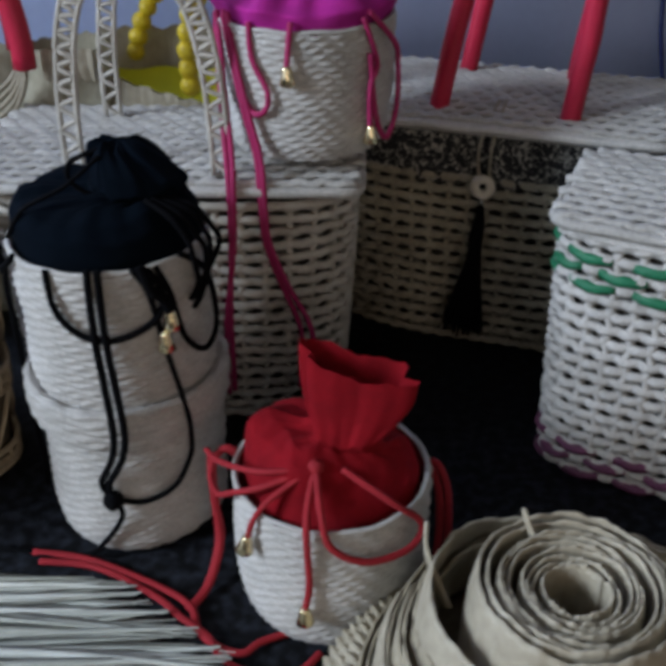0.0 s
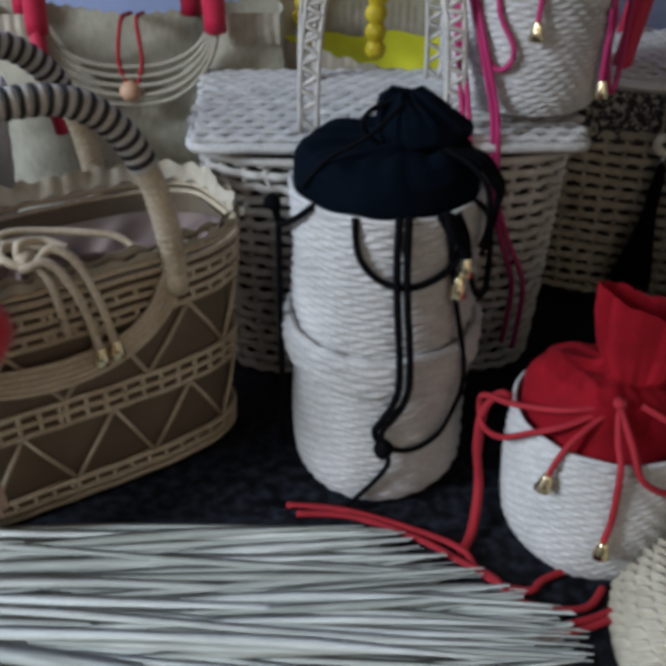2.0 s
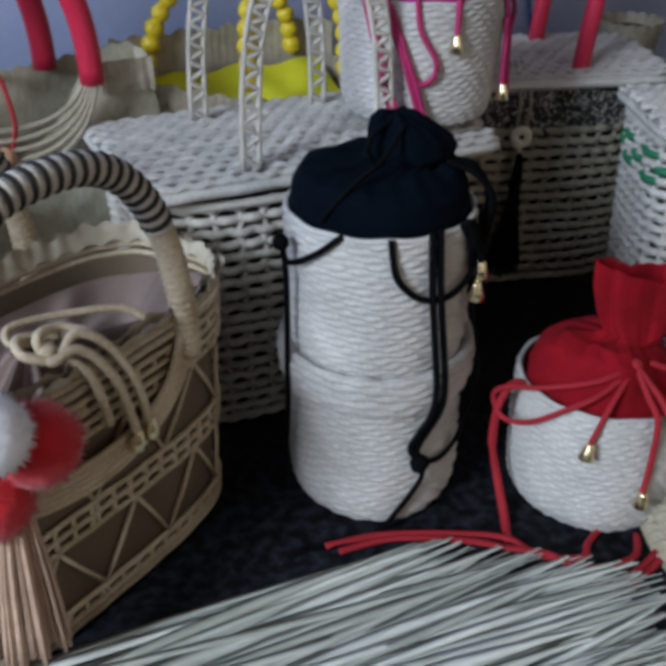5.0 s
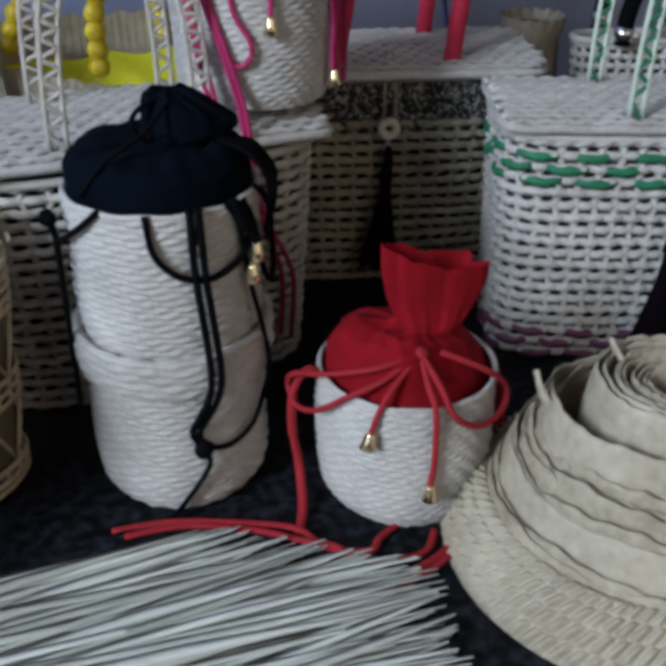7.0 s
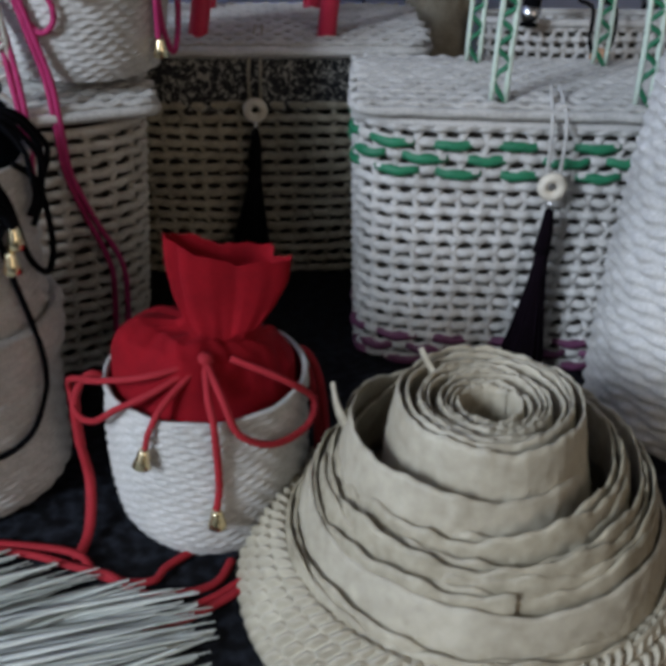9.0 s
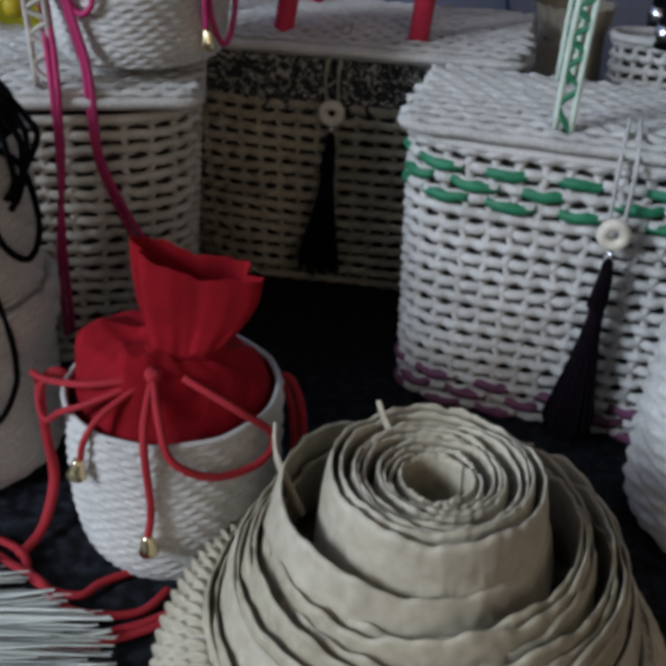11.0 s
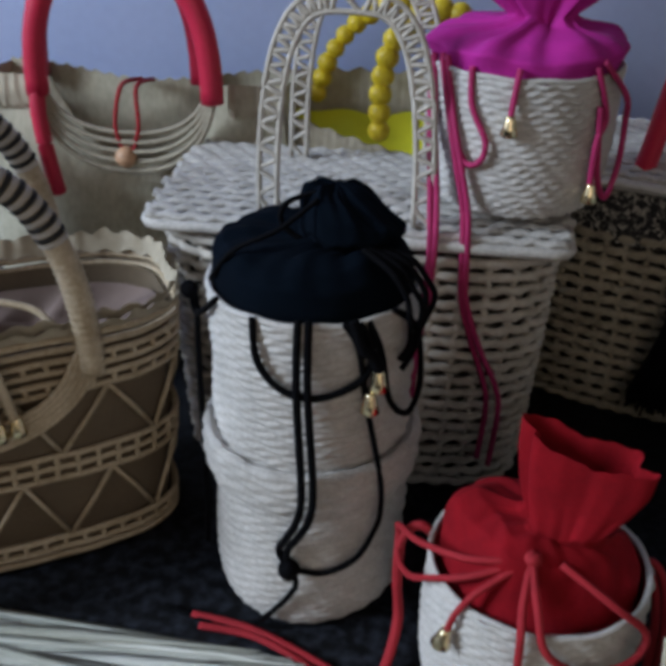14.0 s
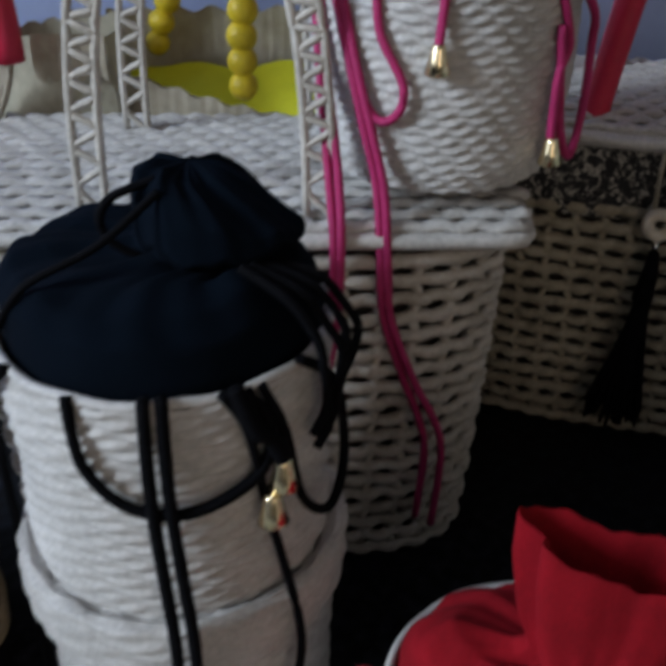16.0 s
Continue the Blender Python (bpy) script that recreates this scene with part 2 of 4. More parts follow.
def cone_end(top, length, parent, lean=(0, 0, -1), label="small polished brass cord end"):
    d = Vector(lean).normalized()
    p = [Vector(top) + d * length * k for k in (0, 0.12, 0.5, 0.92, 1.0)]
    return part("cord_end", tube(p, [0.0024, 0.0029, 0.0038, 0.0052, 0.0042], 12, up=(0, 1, 0)), GOLD, parent, label)


def oval(a, b, p, n):
    """n points round a rounded rectangle of half widths a and b, at even steps, from the middle of the front."""
    t = np.arange(4000) / 4000 * 2 * math.pi
    x = a * np.sign(np.sin(t)) * np.abs(np.sin(t)) ** (2 / p)
    y = -b * np.sign(np.cos(t)) * np.abs(np.cos(t)) ** (2 / p)
    d = np.r_[0, np.cumsum(np.hypot(np.diff(np.r_[x, x[0]]), np.diff(np.r_[y, y[0]])))]
    s = np.arange(n) / n * d[-1]
    return np.interp(s, d, np.r_[x, x[0]]), np.interp(s, d, np.r_[y, y[0]])


# ---- setting ----
table = solid("tabletop", box(-1.1, 1.1, 0.02, 0.95, -0.03, 0.0), GRANITE, "dark speckled polished stone tabletop", "table", "structure")
for x in (-1.05, 1.05):
    for y in (0.07, 0.90):
        part("leg", box(x - 0.03, x + 0.03, y - 0.03, y + 0.03, -0.75, -0.03), INSIDE_SHADE_AND_LEG, table, smooth=False)
# Floor, ceiling and cream walls are unseen, added to close the room and bounce light.
solid("floor", box(-3.2, 2.0, -2.0, 0.95, -0.80, -0.75), FLOOR_MAT, "unseen grey floor, added to close the room", "floor", "structure")
solid("ceiling", box(-3.2, 2.0, -2.0, 0.95, 2.35, 2.4), WALL_PLAIN, "unseen pale ceiling, added to close the room", "ceiling", "structure")
solid("wall_north", box(-3.3, 2.1, 0.952, 1.05, -0.75, 2.35), WALL_BLUE, "periwinkle blue painted wall behind the table", "wall", "structure")
solid("wall_east", box(2.0, 2.1, -2.0, 0.95, -0.75, 2.35), WALL_PLAIN, "unseen plain cream wall, added to close the room", "wall", "structure")


def wall_with_opening(name, axis, at, lo, hi, o0, o1, z0, z1):
    s = Shape()
    for a, b, c, d in ((lo, o0, -0.75, 2.35), (o1, hi, -0.75, 2.35), (o0, o1, -0.75, z0), (o0, o1, z1, 2.35)):
        if b > a and d > c:
            q = box(at - 0.1, at, a, b, c, d) if axis == "x" else box(a, b, at - 0.1, at, c, d)
            s.add(q.v, q.f)
    solid(name, s, WALL_PLAIN, "unseen cream wall with an opening, added to close the room", "wall", "structure")


wall_with_opening("wall_west", "x", -3.2, -2.0, 0.95, -1.40, -0.30, 1.1, 2.3)
# The south opening is invented, to go with the added fill lamp.
wall_with_opening("wall_south", "y", -2.0, -3.2, 2.0, -0.1, 1.1, -0.75, 1.7)


# ---- drawstring bags ----
def gathered(parent, rings, mat, folds, seed, label, name="pouch", ripple=0.0022, soften=5, fine_folds=1.0, nu=240, nv=100):
    """Gathered cloth as a stack of flattened rings: (x, y, z, half width, half depth, turn, fold depth, slope along the width)."""
    arr = np.array(rings, float)
    fine = np.linspace(0, 1, nv + 1)
    keep = np.stack([np.interp(fine, np.linspace(0, 1, len(arr)), arr[:, i]) for i in range(8)], 1)
    soft = keep.copy()
    for _ in range(soften):
        soft[1:-1] = (soft[:-2] + 2 * soft[1:-1] + soft[2:]) / 4

    def fn(u, v):
        th = u * 2 * math.pi
        cx, cy, z, a, b, turn, deep, slope = (np.interp(v, fine, soft[:, i]) for i in range(8))
        crease = np.cos(folds * th + seed + 0.9 * np.sin(2 * th + seed)) + fine_folds * (0.5 * np.cos((2 * folds + 1) * th + 2.3 * seed + 3 * v) + 0.3 * np.cos((3 * folds - 2) * th - 5 * v + seed))
        sharp = 0.9 * crease
        lump = np.sin(5 * th + 8 * v + seed) * np.sin(3 * th - 10 * v + 2 * seed) + 0.5 * np.sin(11 * th + 13 * v) * np.sin(7 * th - 5 * v + seed)
        k = 1 + deep * sharp + 0.4 * fine_folds * deep * lump
        x = a * k * np.sin(th)
        y = -b * k * np.sign(np.cos(th)) * np.abs(np.cos(th)) ** 1.15
        z = z + slope * x + ripple * np.clip(v * 4, 0, 1) * (0.7 * lump + 0.5 * sharp * np.clip(deep * 9, 0, 1)) * np.clip(a / 0.012, 0, 1)
        ct, st = np.cos(np.radians(turn)), np.sin(np.radians(turn))
        return cx + x * ct - y * st, cy + x * st + y * ct, z

    return part(name, sheet(fn, nu, nv), mat, parent, label)


def rim_ring(r, z, thick, mat, parent, name="rim"):
    th = np.arange(72) / 72 * 2 * math.pi
    return part(name, tube(np.stack([r * np.sin(th), -r * np.cos(th), z + 0.0005 * np.sin(11 * th)], -1), thick, 8, True), mat, parent)


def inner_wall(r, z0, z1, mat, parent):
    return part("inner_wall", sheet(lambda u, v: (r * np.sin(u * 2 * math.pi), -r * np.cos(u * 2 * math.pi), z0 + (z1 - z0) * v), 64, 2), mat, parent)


def cord(parent, points, r, mat, name="drawcord", label="", n=40, closed=False, flat=1.0):
    return part(name, tube(spline(points, n, closed), r, 8, closed, flat), mat, parent, label)


# tall white bag with black cloth
tall = thing("drawstring_bag", pose(-0.127, 0.482, 0), "tall white woven straw bag with black drawstring cloth", "bag")
part("body", woven_wall([(0.001, 0.002), (0.043, 0.0005), (0.0495, 0.003), (0.0532, 0.010), (0.0545, 0.024), (0.0548, 0.06), (0.0540, 0.09)], amp=0.0019, seed=0.4), WHITE_STRAW, tall)
part("upper_body", woven_wall([(0.0520, 0.108), (0.0540, 0.126), (0.0538, 0.16), (0.0545, 0.185), (0.0550, 0.201)], amp=0.0019, seed=2.1), WHITE_STRAW, tall)
part("folded_band", woven_wall([(0.0545, 0.0875), (0.0585, 0.0890), (0.0603, 0.096), (0.0612, 0.108), (0.0604, 0.1155), (0.0570, 0.1172), (0.0540, 0.1150)], pitch=0.0055, stitches=18, amp=0.0018, seed=1.2, wobble=0.0006), WHITE_STRAW, tall, "turned-over woven straw band")
rim_ring(0.0552, 0.202, 0.0018, WHITE_STRAW, tall)
inner_wall(0.0525, 0.150, 0.2005, BLACK_CLOTH, tall)
gathered(tall, [(0, 0, 0.197, 0.0515, 0.0515, 0, 0, 0), (0, 0, 0.206, 0.0535, 0.0530, 0, 0.006, 0), (-0.001, 0, 0.218, 0.0520, 0.0510, 0, 0.012, 0), (-0.001, 0, 0.2255, 0.0460, 0.0440, 0, 0.02, 0), (0.002, 0.001, 0.2285, 0.0360, 0.0340, 0, 0.03, 0), (0.012, 0.002, 0.2275, 0.0285, 0.0260, 0, 0.04, 0), (0.0180, 0.003, 0.228, 0.0250, 0.0225, 0, 0.05, 0), (0.0200, 0.000, 0.233, 0.0265, 0.0260, 0, 0.05, -0.05), (0.0195, 0.000, 0.241, 0.0260, 0.0240, 0, 0.05, -0.2), (0.0160, 0.001, 0.2475, 0.0210, 0.0190, 0, 0.05, -0.24), (0.0118, 0.002, 0.2530, 0.0115, 0.0120, 0, 0.04, -0.15), (0.0110, 0.003, 0.2550, 0.0008, 0.0008, 0, 0, 0)], BLACK_CLOTH, 4, 1.3, "gathered black cotton cloth", ripple=0.0030, soften=2, fine_folds=0.25)
T = 0.0572
for dx in (-2.6, 2.6):
    cord(tall, on_round([(3 + dx, 0.206, 0), (3 + dx, 0.168, 0.004), (6 + dx, 0.112, 0.009), (4 + dx, 0.092, 0.009), (-1 + dx, 0.078, 0.006), (-6 + dx * 0.8, 0.067, 0.005), (-3, 0.057, 0.006)], T), 0.0022, BLACK_CORD)
part("knot", ball((-0.003, -0.0635, 0.0555), 0.0062, 12, 8, rough=0.15), BLACK_CORD, tall, "black cord knot")
cord(tall, on_round([(-1, 0.054, 0.005), (0, 0.040, 0.004), (-13, 0.017, 0.002), (-26, 0.004, 0.006), (-44, 0.0025, 0.02), (-58, 0.0025, 0.034)], T), 0.0018, BLACK_CORD)
cord(tall, on_round([(-1, 0.055, 0.005), (14, 0.050, 0.003), (32, 0.056, 0.003), (42, 0.074, 0.005), (42, 0.090, 0.009), (41, 0.112, 0.009), (35, 0.157, 0.003), (30, 0.19, 0.002), (23, 0.204, 0)], T), 0.0017, BLACK_CORD)
cord(tall, on_round([(-23, 0.204, 0), (-20, 0.183, 0.002), (-9, 0.170, 0.003), (5, 0.165, 0.003), (19, 0.167, 0.003), (33, 0.174, 0.003), (37, 0.189, 0.003), (31, 0.203, 0)], T), 0.0020, BLACK_CORD)
cord(tall, on_round([(52, 0.205, 0), (68, 0.188, 0.004), (72, 0.155, 0.006), (60, 0.143, 0.006), (46, 0.158, 0.006), (41, 0.187, 0.004), (36, 0.203, 0)], T), 0.0018, BLACK_CORD)
cord(tall, on_round([(27, 0.205, 0), (31, 0.192, 0.004), (36, 0.186, 0.005), (39, 0.178, 0.006)], T), 0.0032, BLACK_CORD)
for a, z in ((39, 0.178), (35, 0.166)):
    cone_end(on_round([(a, z, 0.006)], T)[0], 0.012, tall)
cord(tall, on_round([(-50, 0.204, 0), (-66, 0.190, 0.003), (-84, 0.180, 0.006), (-86, 0.195, 0.009), (-88, 0.182, 0.006), (-86, 0.167, 0.006), (-86, 0.138, 0.006), (-87, 0.106, 0.006), (-88, 0.07, 0.006), (-92, 0.012, 0.008)], T), 0.0019, BLACK_CORD, n=60)
part("knot", ball(on_round([(-86, 0.192, 0.009)], T)[0], 0.0052, 12, 8, rough=0.2), BLACK_CORD, tall, "black cord knot")
for k, (a, low) in enumerate(((54, 0.186), (61, 0.180), (68, 0.184), (75, 0.190))):
    cord(tall, on_round([(a - 6, 0.231 - 0.001 * k, -0.020), (a - 2, 0.224, -0.004), (a, 0.213, 0.005), (a + 1, 0.203, 0.007 + 0.002 * (k % 2)), (58 + 3 * k, low, 0.006), (52 + 2 * k, low - 0.008, 0.005)], T), 0.0017, BLACK_CORD)
cord(tall, [(-0.003, -0.010, 0.227), (-0.012, -0.011, 0.233), (-0.0155, -0.011, 0.241), (-0.011, -0.010, 0.248), (0.002, -0.006, 0.252)], 0.0016, BLACK_CORD)
cord(tall, [(-0.050, -0.022, 0.208), (-0.036, -0.030, 0.228), (-0.014, -0.026, 0.239), (0.004, -0.016, 0.252)], 0.0014, BLACK_CORD)

# small bucket bag with red cloth
red = thing("drawstring_bag", pose(-0.001, 0.407, 0), "small cream straw bucket bag with red drawstring cloth", "bag")
part("body", woven_wall([(0.001, 0.002), (0.041, 0.0005), (0.0480, 0.003), (0.0525, 0.011), (0.0545, 0.028), (0.0550, 0.06), (0.0540, 0.0915)], amp=0.0018, stitches=30, seed=3.3), WHITE_STRAW, red)
rim_ring(0.0542, 0.0920, 0.0016, WHITE_STRAW, red)
inner_wall(0.0520, 0.05, 0.0920, RED_CLOTH, red)
gathered(red, [(0, 0, 0.070, 0.0505, 0.0505, 0, 0, 0), (0, 0.001, 0.086, 0.0500, 0.0490, 0, 0.02, 0), (0, 0.003, 0.099, 0.0480, 0.0455, 0, 0.05, -0.10), (-0.001, 0.005, 0.1110, 0.0410, 0.0380, 20, 0.09, -0.22), (0.001, 0.002, 0.1185, 0.0310, 0.0270, 10, 0.14, -0.26), (0.006, -0.007, 0.1200, 0.0195, 0.0150, -5, 0.20, -0.14), (0.0075, -0.010, 0.123, 0.0170, 0.0125, -13, 0.22, -0.08), (0.010, -0.006, 0.134, 0.0230, 0.0120, -13, 0.20, -0.12), (0.013, -0.003, 0.148, 0.0275, 0.0140, -13, 0.20, -0.18), (0.0145, -0.002, 0.1620, 0.0290, 0.0140, -13, 0.17, -0.22)], RED_CLOTH, 4, 2.2, "gathered red cotton cloth", ripple=0.0026, soften=2, fine_folds=0.2)
C = 0.0570
knot = (-0.008, -0.030, 0.116)
part("knot", ball(knot, 0.0045, 12, 8, rough=0.2), RED_CORD, red, "red cord knot")
cord(red, [knot, *on_round([(-38, 0.103, -0.006), (-44, 0.090, 0.002), (-47, 0.078, 0.003)], C)], 0.0017, RED_CORD)
cord(red, [knot, *on_round([(-14, 0.105, -0.008), (-12, 0.094, 0.003), (-11, 0.06, 0.003), (-13, 0.043, 0.004)], C)], 0.0020, RED_CORD)
cone_end(on_round([(-47, 0.078, 0.004)], C)[0], 0.011, red, (-0.2, 0, -1))
cone_end(on_round([(-13, 0.044, 0.005)], C)[0], 0.011, red)
cord(red, [knot, *on_round([(-50, 0.113, -0.010), (-78, 0.105, 0.004), (-97, 0.096, 0.014), (-106, 0.083, 0.017), (-99, 0.072, 0.014), (-84, 0.077, 0.007), (-64, 0.095, 0.002), (-46, 0.106, -0.008)], C), knot], 0.0018, RED_CORD, n=60)
cord(red, [knot, *on_round([(-6, 0.104, -0.006), (0, 0.088, 0.003), (18, 0.076, 0.004), (42, 0.074, 0.005), (52, 0.084, 0.004), (38, 0.101, -0.006)], C), (0.006, -0.028, 0.113)], 0.0020, RED_CORD, n=50)
cord(red, [(-0.048, 0.010, 0.086), (-0.060, 0.014, 0.093), (-0.069, 0.016, 0.080), (-0.070, 0.018, 0.05), (-0.068, 0.012, 0.024), (-0.074, -0.008, 0.006), (-0.084, -0.026, 0.004)], 0.0023, RED_CORD, "strap", "long red cord shoulder strap", flat=1.3)
cord(red, [(-0.188, 0.022, 0.003), (-0.150, 0.014, 0.004), (-0.104, -0.008, 0.004), (-0.083, -0.024, 0.005), (-0.077, -0.040, 0.005), (-0.066, -0.052, 0.005), (-0.050, -0.058, 0.005), (-0.041, -0.050, 0.004), (-0.030, -0.044, 0.003), (-0.018, -0.040, 0.003)], 0.0019, RED_CORD, "strap", "long red cord shoulder strap lying on the table", 60, flat=1.25)
cord(red, [(-0.182, 0.014, 0.003), (-0.146, 0.008, 0.004), (-0.108, -0.014, 0.005), (-0.086, -0.034, 0.006), (-0.070, -0.048, 0.007), (-0.060, -0.062, 0.005), (-0.044, -0.070, 0.004), (-0.020, -0.070, 0.003), (-0.006, -0.056, 0.003)], 0.0019, RED_CORD, "strap", "", 60, flat=1.25)
for k in range(2):
    d = 0.005 * k
    cord(red, [(0.048, 0.012, 0.080), (0.055 + d, 0.010, 0.086), (0.062 + d, 0.000, 0.07), (0.060 + d, -0.016, 0.035), (0.046 + d, -0.036, 0.008), (0.014, -0.062 - d, 0.004), (-0.012, -0.076 - d, 0.004), (-0.036, -0.082 - d, 0.003), (-0.075, -0.090 - d, 0.0025), (-0.120, -0.096 - d, 0.0025)], 0.0019, RED_CORD, "strap", "", 50, flat=1.25)


# ---- lidded openwork baskets ----
def net_basket(parent, a, b, h, p, foot, rows, stakes, mat, lining, bands=(), strand=0.0021, stake=0.0026, z0=0.004):
    """Openwork side: rows of cord pressed over and under upright stakes. foot: share of the width left at the bottom. bands: (first row, last row, material)."""
    n = stakes * 4
    ox, oy = oval(a, b, p, n)
    for i in range(rows):
        z = z0 + (h - z0) * i / (rows - 1)
        k = foot + (1 - foot) * (z / h) ** 0.8
        dash = [other for lo, hi, other in bands if lo <= i <= hi]
        j = np.arange(n)
        wave = np.where(((j // 2) + i) % 2 == 0, 1.0, -1.0)
        nx, ny = ox / a ** 2, oy / b ** 2
        ln = np.hypot(nx, ny)
        dx, dy = nx / ln, ny / ln
        lift = 0.0013 * wave
        pts = np.stack([ox * k + dx * lift, oy * k + dy * lift, z + 0.0004 * np.sin(j * math.pi / 2 + i) + 0.0005 * np.sin(j * 0.21 + i)], -1)
        part("strand", tube(pts, strand, 6, True, 0.9), mat, parent)
        if dash:
            step = 11
            for q0 in range((i * 5) % step, n - 3, step):
                q = [(q0 + d) % n for d in range(9)]
                bow = 0.0030 * np.sin(np.linspace(0.15, math.pi - 0.15, 9))
                fat = strand * (0.75 + 0.3 * np.sin(np.linspace(0, math.pi, 9)))
                part("dyed_strand", tube(np.stack([ox[q] * k + dx[q] * bow, oy[q] * k + dy[q] * bow, pts[q, 2] - bow * 0.5], -1), fat, 6, False, 0.9), dash[0], parent)
    for j in range(stakes):
        q = 4 * j
        pts = []
        for i in range(rows):
            z = z0 + (h - z0) * i / (rows - 1)
            k = foot + (1 - foot) * (z / h) ** 0.8
            s = (q + (1 if (i + j) % 2 else 0)) % n
            pts.append((ox[s] * k * 0.985, oy[s] * k * 0.985, z))
        part("stake", tube(pts, stake, 5, False, 1.0, up=(ox[q], oy[q], 0.01)), mat, parent)
    # Inner shell in a dark colour, standing in for shade behind the holes.
    lin = sheet(lambda u, v: ((foot + (1 - foot) * v) * 0.945 * np.interp(u, np.arange(n + 1) / n, np.r_[ox, ox[0]]), (foot + (1 - foot) * v) * 0.925 * np.interp(u, np.arange(n + 1) / n, np.r_[oy, oy[0]]), 0.002 + (h - 0.004) * v), n, 4)
    lin.f.append(tuple(range(n))[::-1])
    part("lining", lin, lining, parent)


def ring_cord(a, b, p, z, r, n=120, wave=0.0):
    x, y = oval(a, b, p, n)
    return tube(np.stack([x, y, z + wave * np.sin(np.arange(n) * 0.9)], -1), r, 8, True)


def woven_lid(parent, a, b, p, z, thick, mat, pitch=0.0104, crown=0.004):
    """A lid of cords laid side by side along the width, over a plate, with a rim cord."""
    n = 90
    x, y = oval(a * 0.985, b * 0.985, p, n)
    plate = Shape()
    plate.add([(q, w, z - 0.002) for q, w in zip(x, y)] + [(q, w, z + thick - 0.003) for q, w in zip(x, y)], [tuple(range(n))[::-1], tuple(range(n, 2 * n))] + [(i, (i + 1) % n, n + (i + 1) % n, n + i) for i in range(n)])
    part("lid", plate, mat, parent)
    count = max(3, round(2 * b / pitch))
    for i in range(count):
        yy = -b + (i + 0.5) * 2 * b / count
        half = a * (1 - (abs(yy) / b) ** p) ** (1 / p) + (0.003 * math.sin(2.7 * i) if p > 9 else -0.0025 * (i % 2))
        if half < 0.02:
            continue
        s = np.linspace(-half, half, max(8, int(half / 0.0022)))
        bend = 0.0011 * np.sin(s * 2 * math.pi / 0.0150 + (i % 2) * math.pi)
        zz = z + thick + crown * (1 - (yy / b) ** 2) + bend
        part("strand", tube(np.stack([s, np.full_like(s, yy) + 0.0006 * np.sin(s * 300 + i), zz - 0.002], -1), 0.0026 + 0.0002 * np.sin(s * 2 * math.pi / 0.0165 + (i % 2) * math.pi), 8, flat=1.6, up=(0, 0, 1)), mat, parent)
    part("lid_rim", ring_cord(a, b, p, z + thick * 0.3, 0.0036, wave=0.0004), mat, parent)


def ladder_handle(parent, foot0, foot1, height, mat, width=0.007, rung=None, lean=(0, 0), cordr=0.0019, name="handle"):
    """An arched strap of two cords with a braid of short rungs between them."""
    f0, f1 = np.array(foot0, float), np.array(foot1, float)
    mid = (f0 + f1) / 2
    side = (f1 - f0) / np.linalg.norm(f1 - f0)
    u = np.linspace(0, 1, 60)
    ang = math.pi * (1 - u)
    span = np.linalg.norm(f1 - f0) / 2
    sx = np.sign(np.cos(ang)) * np.abs(np.cos(ang)) ** 0.55
    sz = np.abs(np.sin(ang)) ** 0.8
    line = mid + side * (span * sx)[:, None] + np.array((lean[0], lean[1], height)) * sz[:, None] + np.array((0, 0, 1.0)) * 0
    tan = np.gradient(line, axis=0)
    tan /= np.linalg.norm(tan, axis=1)[:, None]
    face = np.array((-side[1], side[0], 0.0))
    inn = np.cross(tan, face)
    holder = part(name, tube(line + inn * width / 2, cordr, 7), mat, parent)
    part("edge_cord", tube(line - inn * width / 2, cordr, 7), mat, holder)
    zig = np.array([line[i] + inn[i] * width / 2 * (1 if i % 2 else -1) for i in range(60)])
    part("braid", tube(spline(zig, 240), cordr * 0.95, 5), rung or mat, holder)
    return holder


